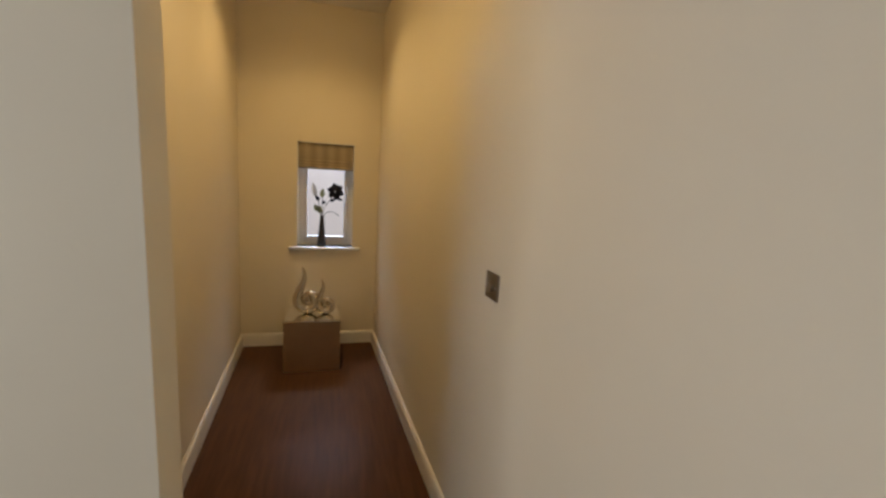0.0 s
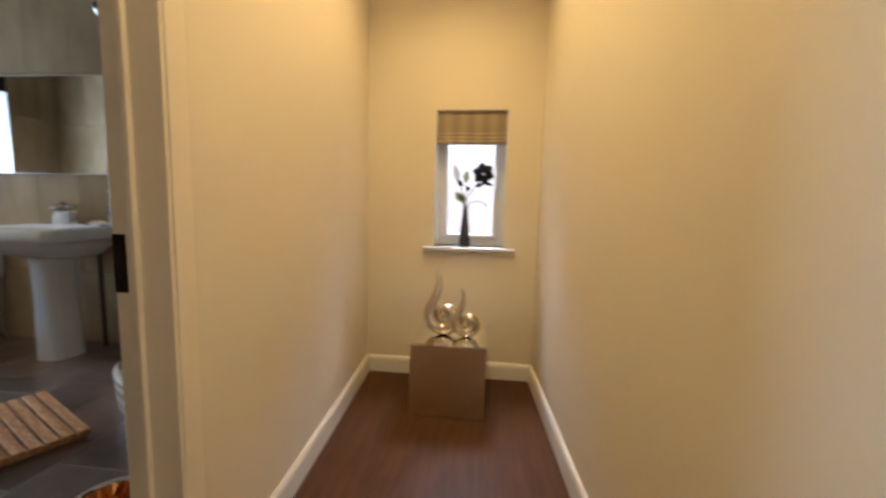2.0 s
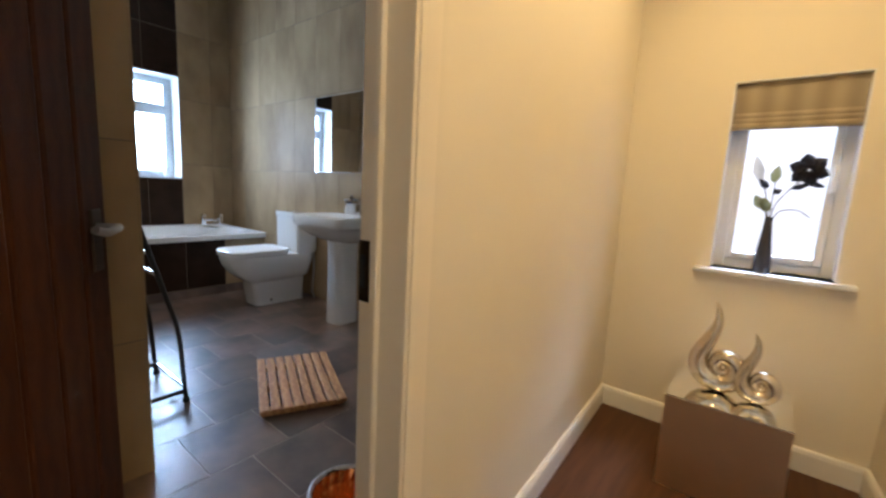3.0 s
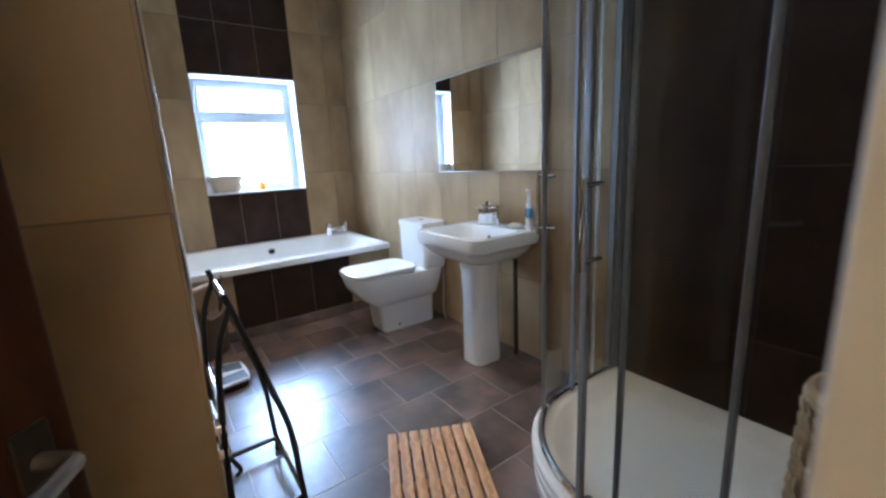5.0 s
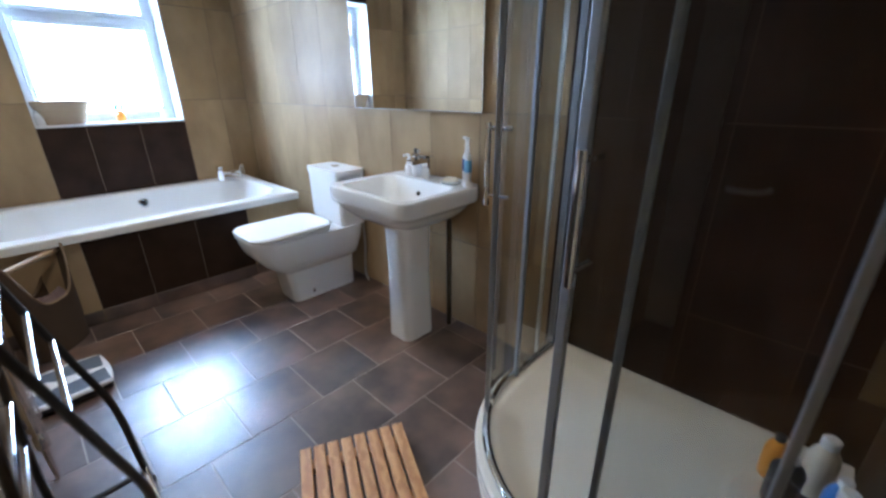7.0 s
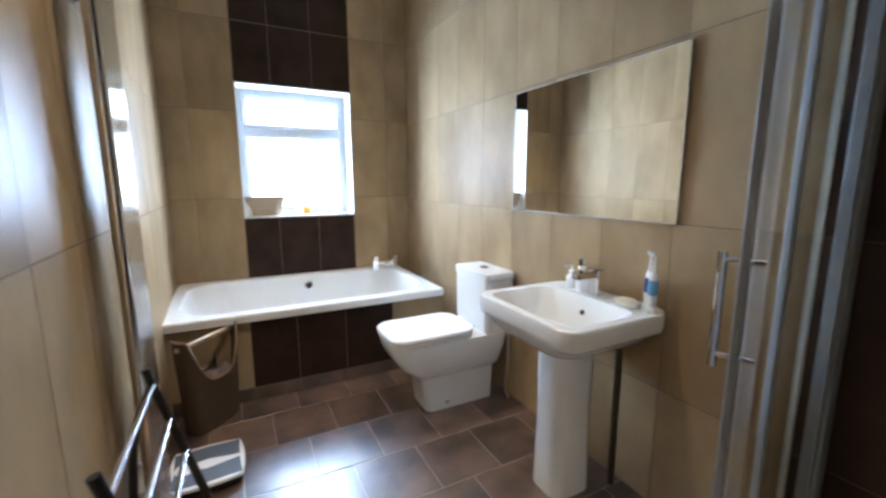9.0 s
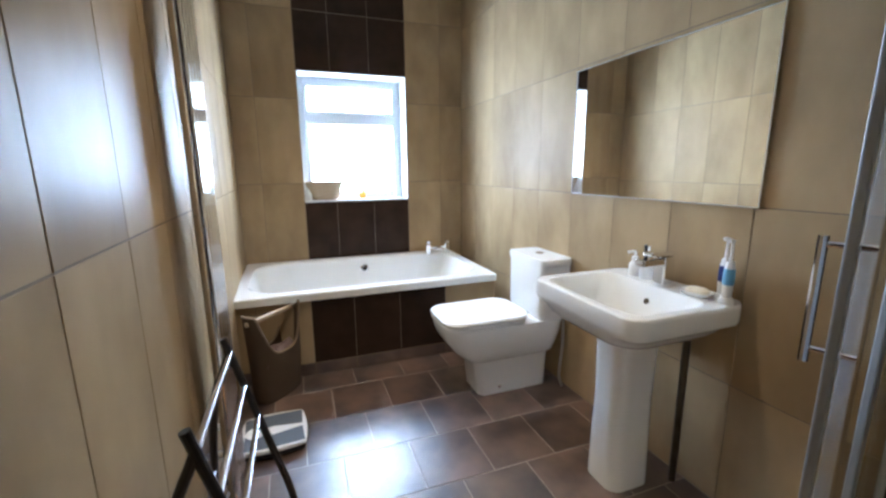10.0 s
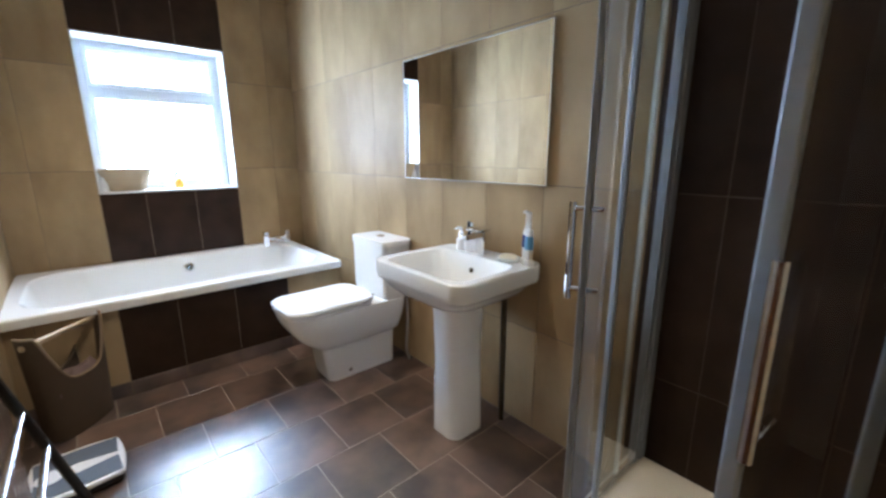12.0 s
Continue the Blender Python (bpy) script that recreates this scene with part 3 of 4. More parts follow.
# pedestal basin
BX, BTOP = -2.222, 0.765
basin = tagged(new("pedestal_basin"), "white ceramic wash basin on a full pedestal", "basin")
def bring(w, y0, r, z, n=7):
    """A basin ring: straight at the wall, rounded in front."""
    return rring(BX, (y0 + YR - 0.003) / 2, w, YR - 0.003 - y0, r, z, n)
D0 = 3.712
rings = [bring(0.19, D0 + 0.20, 0.05, BTOP - 0.19), bring(0.27, D0 + 0.13, 0.08, BTOP - 0.172), bring(0.37, D0 + 0.06, 0.09, BTOP - 0.140),
         bring(0.440, D0 + 0.024, 0.085, BTOP - 0.108), bring(0.482, D0 + 0.012, 0.075, BTOP - 0.082), bring(0.534, D0 + 0.003, 0.06, BTOP - 0.070), bring(0.546, D0, 0.06, BTOP - 0.055),
         bring(0.546, D0, 0.06, BTOP - 0.014), bring(0.542, D0 + 0.002, 0.058, BTOP - 0.004), bring(0.534, D0 + 0.007, 0.055, BTOP)]
ic = D0 + 0.03
for w, y0, y1, r, z in ((0.47, ic, YR - 0.125, 0.06, BTOP), (0.45, ic + 0.01, YR - 0.132, 0.06, BTOP - 0.01), (0.385, ic + 0.03, YR - 0.15, 0.07, BTOP - 0.06),
                        (0.34, ic + 0.07, YR - 0.18, 0.1, BTOP - 0.12), (0.20, ic + 0.13, YR - 0.23, 0.09, BTOP - 0.135)):
    rings.append(rring(BX, (y0 + y1) / 2, w, y1 - y0, r, z, 7))
part("bowl", loft(rings), CERAMIC, basin, "glossy white ceramic bowl", True)
part("pedestal", loft([rring(BX + 0.008, 3.955, w, d, r, z, 6) for w, d, r, z in ((0.168, 0.19, 0.05, 0.0), (0.168, 0.19, 0.05, 0.03), (0.156, 0.18, 0.05, 0.35), (0.162, 0.19, 0.05, 0.55), (0.175, 0.21, 0.06, 0.60))]), CERAMIC, basin, "", True)
part("overflow_hole", lathe([(0, 0), (0.011, 0), (0.011, 0.003), (0.007, 0.004), (0, 0.002)], 14), DARK_METAL, basin, "", True).matrix_basis = pose(BX - 0.0, YR - 0.149, BTOP - 0.058, 75, 0, 0)
part("waste", lathe([(0, 0), (0.03, 0), (0.03, 0.004), (0.02, 0.006), (0, 0.006)], 16, at=(BX, (ic + 0.13 + YR - 0.23) / 2, BTOP - 0.136)), CHROME, basin, "", True)
part("waste_pipe", tube([(BX + 0.108, YR - 0.055, 0.66), (BX + 0.108, YR - 0.055, 0.0)], 0.013), DARK_METAL, basin, "dark pipe beside the pedestal", True)
mixer = part("mixer_tap", box(BX - 0.025, BX + 0.025, YR - 0.105, YR - 0.055, BTOP - 0.001, BTOP + 0.11, 0.006), CHROME, basin, "square chrome mixer tap")
part("spout", box(BX - 0.022, BX + 0.022, YR - 0.20, YR - 0.07, BTOP + 0.078, BTOP + 0.104, 0.005), CHROME, mixer)
part("lever", box(BX - 0.024, BX + 0.024, YR - 0.165, YR - 0.05, BTOP + 0.113, BTOP + 0.128, 0.005), CHROME, mixer)

# close-coupled toilet
TX = -3.02
wc = tagged(new("toilet"), "white ceramic close-coupled toilet with its lid down", "toilet")
part("cistern", loft([rring(TX, (4.0 + YR - 0.004) / 2, w, YR - 0.004 - 4.0 - dd, 0.03, z) for w, dd, z in ((0.33, 0.01, 0.40), (0.345, 0.0, 0.44), (0.352, 0.0, 0.692))]), CERAMIC, wc, "", True)
lidc = part("cistern_lid", loft([rring(TX, (3.995 + YR - 0.003) / 2, w, YR - 0.003 - 3.995, 0.03, z) for w, z in ((0.356, 0.694), (0.362, 0.702), (0.362, 0.724), (0.352, 0.732))]), CERAMIC, wc, "", True)
part("flush_button", lathe([(0, 0), (0.024, 0), (0.024, 0.005), (0.02, 0.007), (0, 0.007)], 18, at=(TX, 4.095, 0.731)), CHROME, wc, "chrome flush button", True)
def wring(w, y0, y1, r, z):
    return rring(TX, (y0 + y1) / 2, 0.95 * w, y1 - y0, r, z, 7)
part("pan", loft([wring(0.226, 3.685, YR - 0.09, 0.04, 0.0), wring(0.222, 3.682, YR - 0.09, 0.04, 0.02), wring(0.218, 3.66, YR - 0.08, 0.04, 0.18), wring(0.222, 3.650, YR - 0.08, 0.045, 0.192),
                    wring(0.272, 3.615, YR - 0.05, 0.06, 0.212), wring(0.322, 3.555, YR - 0.03, 0.09, 0.262), wring(0.350, 3.51, YR - 0.012, 0.10, 0.325), wring(0.362, 3.49, YR - 0.006, 0.10, 0.385), wring(0.358, 3.493, YR - 0.006, 0.10, 0.402)]), CERAMIC, wc, "", True)
part("seat", loft([wring(0.362, 3.49, 3.95, 0.085, 0.404), wring(0.368, 3.485, 3.95, 0.085, 0.41), wring(0.366, 3.487, 3.95, 0.085, 0.42)]), WHITE_PLASTIC, wc, "", True)
part("lid", loft([wring(0.360, 3.49, 3.955, 0.083, 0.4225), wring(0.37, 3.482, 3.955, 0.085, 0.428), wring(0.37, 3.482, 3.955, 0.085, 0.44), wring(0.355, 3.492, 3.95, 0.08, 0.448)]), WHITE_PLASTIC, wc, "smooth white closed lid", True)
for dx in (-0.08, 0.08):
    part("hinge", tube([(TX + dx - 0.025, 3.957, 0.43), (TX + dx + 0.025, 3.957, 0.43)], 0.013), CHROME, wc, "", True)
part("fixing_cap", lathe([(0, 0), (0.011, 0), (0.011, 0.004), (0.006, 0.007), (0, 0.007)], 12), CHROME, wc, "", True).matrix_basis = pose(TX + 0.105, 3.80, 0.04, 0, 90, 0)
part("water_pipe", tube(smooth_line([(TX + 0.15, YR - 0.03, 0.40), (TX + 0.17, YR - 0.04, 0.25), (TX + 0.165, YR - 0.05, 0.08), (TX + 0.165, YR - 0.03, 0.002)]), 0.008), SATIN, wc, "", True)

# shower: tray, rails, posts, glass
SX0, SX1, SY0, SR = -1.555, XD - 0.03, 3.35, 0.50
def tray_line(inset, arc=14):
    """The free edge of the tray, from the basin wall round to the door wall."""
    r = SR - inset
    pts = [(SX0 + inset, YR)]
    for i in range(arc + 1):
        a = radians(180 + 90 * i / arc)
        pts.append((SX0 + SR + r * math.cos(a), SY0 + SR + r * math.sin(a)))
    return pts + [(SX1, SY0 + inset)]
shower = tagged(new("shower_enclosure"), "quadrant shower enclosure with glass doors and raised white tray", "shower")
def tray_ring(inset, z, back=0.0):
    return [(x, y, z) for x, y in tray_line(inset)] + [(SX1, YR - back, z)]
prof = [(0.012, 0.0), (0.006, 0.05), (0.022, 0.056), (0.022, 0.062), (0.006, 0.07), (0.004, 0.10), (0.018, 0.106), (0.018, 0.112), (0.002, 0.12), (0.0, 0.142), (0.006, 0.15), (0.065, 0.15), (0.085, 0.142), (0.12, 0.115), (0.16, 0.108)]
def tray_full(inset, z):
    k = max(0.0, inset - 0.055)
    return [(min(x, SX1 - k), min(y, YR - k), z) for x, y in tray_line(inset)] + [(SX1 - k, YR - k, z)]
part("tray", loft([tray_full(i, z) for i, z in prof]), TRAY_WHITE, shower, "cream white ribbed shower tray", True)
part("drain", lathe([(0, 0), (0.045, 0), (0.045, 0.004), (0.03, 0.008), (0, 0.008)], 20, at=(-0.80, 3.62, 0.107)), CHROME, shower, "chrome drain cover", True)
RI = 0.035
def arc_rail(name, z, rad):
    pts = [Vector((x, y, z)) for x, y in tray_line(RI, 24)]
    part(name, tube(pts, rad, 10), CHROME, shower, "curved chrome rail", True)
arc_rail("bottom_rail", 0.163, 0.014)
arc_rail("top_rail", 1.735, 0.022)
def on_rail(s, inset=RI):
    """A place along the rail, s metres from the basin wall, and its way onward."""
    pts = [Vector((x, y, 0)) for x, y in tray_line(inset, 40)]
    for a, b in zip(pts, pts[1:]):
        if s <= (b - a).length:
            return a + (b - a).normalized() * s, (b - a).normalized()
        s -= (b - a).length
    return pts[-1], (pts[-1] - pts[-2]).normalized()
def post(name, s, w, d, mat, label="", inset=RI):
    p, way = on_rail(s, inset)
    bm = box(-w / 2, w / 2, -d / 2, d / 2, 0.155, 1.735, min(w, d) * 0.22)
    bmesh.ops.transform(bm, matrix=Matrix.Translation(p) @ Matrix.Rotation(math.atan2(way.y, way.x), 4, "Z"), verts=bm.verts)
    part(name, bm, mat, shower, label)
def glass_sheet(name, s0, s1, inset):
    n = max(2, int((s1 - s0) / 0.05))
    pts = [on_rail(s0 + (s1 - s0) * i / n, inset)[0] for i in range(n + 1)]
    bm = bmesh.new()
    rows = []
    for z in (0.175, 1.72):
        rows.append([[bm.verts.new((*(p + off * on_rail(s0 + (s1 - s0) * i / n, inset)[1].orthogonal().normalized()).xy, z)) for i, p in enumerate(pts)] for off in (-0.003, 0.003)])
    for i in range(n):
        for k in (0, 1):
            bm.faces.new((rows[0][k][i], rows[0][k][i + 1], rows[1][k][i + 1], rows[1][k][i]))
        for z in (0, 1):
            bm.faces.new((rows[z][0][i], rows[z][0][i + 1], rows[z][1][i + 1], rows[z][1][i]))
    for i in (0, n):
        bm.faces.new((rows[0][0][i], rows[0][1][i], rows[1][1][i], rows[1][0][i]))
    ob = part(name, bm, SHOWER_GLASS, shower, "clear curved glass sheet", True)
    ob.visible_shadow = False
total = sum((Vector(b) - Vector(a)).length for a, b in zip(tray_line(RI, 40), tray_line(RI, 40)[1:]))
post("wall_profile", 0.02, 0.045, 0.04, GREY_EDGE, "grey anodised wall profile")
post("wall_profile", 0.06, 0.02, 0.03, GREY_EDGE)
post("wall_profile", total - 0.02, 0.045, 0.04, GREY_EDGE, "grey anodised wall profile")
glass_sheet("fixed_panel", 0.05, 0.33, RI + 0.012)
glass_sheet("sliding_door", 0.17, 0.56, RI - 0.008)
glass_sheet("sliding_door", 1.01, 1.36, RI - 0.008)
glass_sheet("fixed_panel", 1.09, total - 0.04, RI + 0.012)
for s, w, inset, mat in ((0.17, 0.012, RI - 0.008, SEAL), (0.335, 0.016, RI + 0.012, GREY_EDGE), (0.555, 0.016, RI - 0.008, GREY_EDGE), (1.015, 0.022, RI - 0.008, GREY_EDGE), (1.085, 0.014, RI + 0.012, GREY_EDGE), (1.36, 0.014, RI - 0.008, GREY_EDGE)):
    post("door_edge", s, w, 0.016, mat, inset=inset)
for s in (0.52, 1.035):
    p, way = on_rail(s, RI - 0.008)
    nrm = Vector((way.y, -way.x, 0))
    if nrm.dot(Vector((SX0 + SR, SY0 + SR, 0)) - p) > 0:
        nrm = -nrm
    h = part("handle", tube([p + nrm * 0.035 + Vector((0, 0, z)) for z in (0.86, 1.085)], 0.008), CHROME, shower, "chrome bar handle", True)
    for z in (0.885, 1.07):
        part("standoff", tube([p - nrm * 0.03 + Vector((0, 0, z)), p + nrm * 0.035 + Vector((0, 0, z))], 0.006), CHROME, h, "", True)
for s in (0.30, 0.54, 1.03, 1.345):
    p, way = on_rail(s)
    part("roller", tube([p + Vector((0, 0, 0.165)), p + Vector((0, 0, 0.195))], 0.011), CHROME, shower, "", True)


# ---- bathroom: loose things ----
# slatted bath board
duck = tagged(new("duckboard"), "slatted pine duckboard lying on the tiled floor", "bath mat")
duck.matrix_basis = pose(-1.567, 3.197, 0, 0, 0, -26)
for i in range(8):
    y = -0.158 + i * 0.0451
    part("slat", box(-0.275, 0.275, y - 0.0185, y + 0.0185, 0.026 + 0.0008 * (i % 3), 0.046, 0.004), DUCK_WOOD, duck)
for x in (-0.22, 0.0, 0.22):
    part("batten", box(x - 0.02, x + 0.02, -0.17, 0.17, 0.0, 0.0255, 0.003), DUCK_WOOD, duck)

# bathroom scales
scales = tagged(new("bathroom_scales"), "flat grey and white bathroom scales on the floor", "scales")
scales.matrix_basis = pose(-2.922, 2.668, 0, 0, 0, 2)
def oval(w, d, bow, z, n=12):
    """A rectangle with bowed sides."""
    pts = []
    for sx, sy, ax in ((1, 0, "y"), (0, 1, "x"), (-1, 0, "y"), (0, -1, "x")):
        for i in range(n):
            t = -1 + 2 * i / n
            if ax == "y":
                s = 1 if sx > 0 else -1
                pts.append((s * (w / 2 + bow * (1 - t * t)), s * t * d / 2, z))
            else:
                s = 1 if sy > 0 else -1
                pts.append((-s * t * w / 2, s * (d / 2 + bow * (1 - t * t)), z))
    return pts
part("base", loft([oval(0.24, 0.24, 0.012, z) if k else oval(0.22, 0.22, 0.012, z) for z, k in ((0.0, 0), (0.01, 1), (0.03, 1))]), BLACK_PLASTIC, scales, "", True)
part("platform", loft([oval(0.25, 0.25, 0.014, 0.031), oval(0.256, 0.256, 0.014, 0.038), oval(0.25, 0.25, 0.014, 0.047)]), WHITE_PLASTIC, scales, "white rimmed platform", True)
for s in (-1, 1):
    part("foot_mat", loft([[(s * 0.012 + s * 0.5 * (0.105 + x), y, z) for x, y in ((-0.105, -0.12), (0.105, -0.125), (0.118, 0.0), (0.105, 0.125), (-0.105, 0.12), (-0.06, 0.0))][::s] for z in (0.0465, 0.0495)]), SCALE_GREY, scales, "grey ribbed foot mat")
part("dial", lathe([(0, 0), (0.042, 0), (0.042, 0.003), (0.037, 0.0045), (0, 0.0045)], 24, at=(0, -0.078, 0.0475)), WHITE_PLASTIC, scales, "round white dial", True)

# tall fabric hamper with wooden carrying rods
hamper = tagged(new("laundry_hamper"), "brown fabric laundry hamper with wooden rod handles", "laundry basket")
hamper.matrix_basis = pose(-3.36, 2.673, 0, 0, 0, 48)


def hamper_rim(s):
    """Height of the rim, s from -1 to 1 along the hamper: low in the middle, ears at both ends."""
    return 0.255 + 0.225 * min(1.0, abs(s) / 0.93) ** 3.6


def hamper_ring(k, grow):
    pts = []
    for i in range(64):
        a = 2 * math.pi * i / 64
        c, d = math.cos(a), math.sin(a)
        x, y = abs(c) ** 0.75 * (1 if c > 0 else -1), abs(d) ** 0.75 * (1 if d > 0 else -1)
        z = hamper_rim(y) * k
        w = 0.86 + 0.14 * z / 0.48 + 0.012 * noise.noise(Vector((c * 2, d * 2, k * 3)))
        pts.append((x * (0.082 + grow) * w, y * (0.168 + grow) * w, z + 0.002))
    return pts


part("body", loft([hamper_ring(k / 8, 0) for k in range(9)] + [hamper_ring(k / 8, -0.006) for k in range(8, 0, -1)], True, True), SEAGRASS, hamper, "coarse brown woven fabric", True)
part("hem", tube([Vector(p) for p in hamper_ring(1, -0.003)] + [Vector(hamper_ring(1, -0.003)[0])], 0.0065, 6), HEM, hamper, "paler stitched hem", True)
part("rod", tube([(0.0, -0.172, 0.448), (0.0, 0.172, 0.448)], 0.0125), ROD_WOOD, hamper, "pale wooden rod", True)
bm = bmesh.new()
bmesh.ops.create_grid(bm, x_segments=14, y_segments=18, size=1)
for v in bm.verts:
    v.co = Vector((v.co.x * 0.06, v.co.y * 0.118, 0.25 + 0.045 * noise.noise(v.co * 1.8) + 0.012 * noise.noise(v.co * 6) - 0.02 * v.co.x ** 2))
bmesh.ops.solidify(bm, geom=bm.faces[:], thickness=0.02)
thing("towel", bm, TOWEL, "crumpled dusky pink towel inside the hamper", "towel", pose(-3.36, 2.673, 0.0, 0, 0, 48), True)

# freestanding towel rack: sloping front rails, three bars, upright back frame
rack = tagged(new("towel_rack"), "freestanding black and chrome towel rack beside the tiled wall", "towel rack")
RX0, RX1 = -2.165, -1.785
def front(x, z):
    """A place on a front rail at a height: upright below, leaning to the wall above the bend."""
    return Vector((x, min(2.855 - 0.265 * z, 2.786 - 0.05 * z), z))
for x in (RX0, RX1):
    part("front_rail", tube(smooth_line([front(x, 0.80), front(x, 0.77), front(x, 0.5), front(x, 0.36), front(x, 0.26), front(x, 0.12), front(x, 0.01)], 5), 0.0095), BLACK_TUBE, rack, "black lacquered tube", True)
    part("back_leg", tube(smooth_line([front(x, 0.76), Vector((x, 2.605, 0.62)), Vector((x, 2.58, 0.3)), Vector((x, 2.572, 0.01))], 5), 0.0095), BLACK_TUBE, rack, "black lacquered tube", True)
    part("spreader", tube([front(x, 0.05), Vector((x, 2.574, 0.05))], 0.0095), BLACK_TUBE, rack, "black lacquered spreader", True)
    for p in (front(x, 0.0), Vector((x, 2.572, 0.0))):
        part("rubber_foot", lathe([(0.0, 0), (0.014, 0), (0.015, 0.01), (0.012, 0.026), (0, 0.026)], 12, at=tuple(p)), BLACK_PLASTIC, rack, "", True)
for z in (0.758, 0.668, 0.578):
    a, b = front(RX0, z), front(RX1, z)
    part("bar", tube([a, b], 0.0085, 12, flat=0.7), ALUMINIUM, rack, "polished aluminium bar", True)
for y, z in ((2.58, 0.32), (2.574, 0.065), (2.59, 0.45)):
    part("back_bar", tube([(RX0, y, z), (RX1, y, z)], 0.0085), CHROME, rack, "chrome tube", True)
part("front_bar", tube([front(RX0, 0.065), front(RX1, 0.065)], 0.0085), CHROME, rack, "chrome tube", True)
for z in (0.32, 0.40):
    part("bracket", box(RX1 - 0.04, RX1 + 0.008, 2.562, 2.595, z - 0.016, z + 0.016, 0.005), CHROME, rack, "chrome bracket")
part("hook", tube(smooth_line([(RX1 - 0.06, 2.572, 0.30), (RX1 - 0.06, 2.60, 0.24), (RX1 - 0.06, 2.615, 0.20), (RX1 - 0.06, 2.60, 0.185)], 4), 0.007), BLACK_TUBE, rack, "", True)

# chrome radiator of upright tubes on the tiled wall
rad = tagged(new("towel_radiator"), "tall polished chrome radiator of upright tubes on the tiled wall", "radiator")
rad.matrix_basis = pose(-2.50, YL + LEAN * (-2.50 - XE) / (XS - XE) + 0.002, 0, 0, 0, 2)
for i in range(5):
    x = -0.096 + 0.048 * i
    part("tube", tube([(x, 0.062, 0.20), (x, 0.062, 1.80)], 0.018, 14), CHROME, rad, "polished chrome tube", True)
for z in (0.235, 1.765):
    part("header", box(-0.115, 0.115, 0.022, 0.046, z - 0.018, z + 0.018, 0.006), CHROME, rad, "chrome header pipe")
for x in (-0.08, 0.08):
    for z in (0.32, 1.70):
        part("bracket", tube([(x, -0.002, z), (x, 0.046, z)], 0.011), SATIN, rad, "", True)
for x in (-0.096, 0.096):
    valve = part("valve", lathe([(0, 0), (0.014, 0), (0.017, 0.006), (0.017, 0.045), (0.011, 0.055), (0.011, 0.075), (0, 0.075)], 18), CHROME, rad, "chrome valve", True)
    valve.matrix_basis = pose(x, 0.062, 0.128)
    part("supply_pipe", tube([(x, 0.062, 0.002), (x, 0.062, 0.135)], 0.0075), CHROME, rad, "", True)

# low bin with liner and copper inside
bin_ob = tagged(new("waste_bin"), "low round bin with white rim and pleated copper inside", "bin")
bin_ob.matrix_basis = pose(-0.735, 2.83, 0)
part("body", lathe([(0.0, 0.0), (0.08, 0.0), (0.086, 0.006), (0.098, 0.10), (0.102, 0.108), (0.099, 0.112), (0.095, 0.105), (0.08, 0.012), (0, 0.012)], 32), DARK_METAL, bin_ob, "", True)
ring = []
for r, z, w in ((0.0938, 0.104, 0.0), (0.085, 0.07, 0.006), (0.06, 0.03, 0.008), (0.02, 0.018, 0.002)):
    ring.append([(math.cos(a) * (r - w * (i % 2)), math.sin(a) * (r - w * (i % 2)), z + 0.004 * (i % 2)) for i, a in enumerate(2 * math.pi * k / 40 for k in range(40))])
part("inside", loft(ring, False, True), COPPER, bin_ob, "shiny pleated copper lining")
bm = bmesh.new()
ring = []
for k, (r, z) in enumerate(((0.094, 0.098), (0.096, 0.108), (0.100, 0.116), (0.106, 0.113), (0.107, 0.10), (0.105, 0.075))):
    ring.append([(math.cos(a) * (r + 0.003 * noise.noise(Vector((math.cos(a) * 3, math.sin(a) * 3, k * 0.7)))), math.sin(a) * (r + 0.003 * noise.noise(Vector((math.cos(a) * 3, math.sin(a) * 3, 5 + k * 0.7)))), z + (0.012 * noise.noise(Vector((math.cos(a) * 2.4, math.sin(a) * 2.4, k))) if k == 5 else 0)) for a in [2 * math.pi * i / 48 for i in range(48)]])
part("liner", loft(ring, False, False, bm), LINER, bin_ob, "crinkled white plastic liner", True)

# twisted rope basket hanging flat on the wall beside the shower
rope = tagged(new("hanging_basket"), "tan twisted rope basket hanging on the wall beside the shower", "basket")
rope.matrix_basis = pose(XD - 0.008, 3.205, 0)


def rope_place(a, k):
    """A place on the basket's half-round front: a from 0 to pi round it, k from 0 at the foot to 1 at the rim."""
    w, d = 0.100 - 0.016 * k, 0.092 - 0.012 * k
    return Vector((-0.004 - d * math.sin(a), -w * math.cos(a), 0.38 + 0.44 * k))


part("liner", loft([[rope_place(math.pi * i / 20, k) + Vector((0.014 * math.sin(math.pi * i / 20), 0, 0)) for i in range(21)] for k in (0.0, 0.33, 0.66, 0.97)], True, False), SEAGRASS, rope, "dark woven liner", True)
for i in range(15):
    a = math.pi * (i + 0.5) / 15
    bm = bmesh.new()
    for ply in (0, math.pi):
        pts = []
        for q in range(57):
            k = q / 56
            turn = ply + k * 2 * math.pi * 9 + i * 0.9
            side = Vector((-math.sin(a), -math.cos(a), 0))
            across = Vector((-math.cos(a), math.sin(a), 0))
            pts.append(rope_place(a, k) + (side * math.cos(turn) + across * math.sin(turn)) * 0.0062)
        tube(pts, 0.0078, 6, bm)
    part("rope", bm, ROPE, rope, "", True)
for k in (0.0, 1.0):
    part("rope_band", tube([rope_place(math.pi * i / 24, k) for i in range(25)], 0.012, 8), ROPE, rope, "", True)
part("hook", tube(smooth_line([(0.006, 0, 0.9), (-0.02, 0, 0.895), (-0.03, 0, 0.915)], 4), 0.005, 8), CHROME, rope, "chrome wall hook", True)
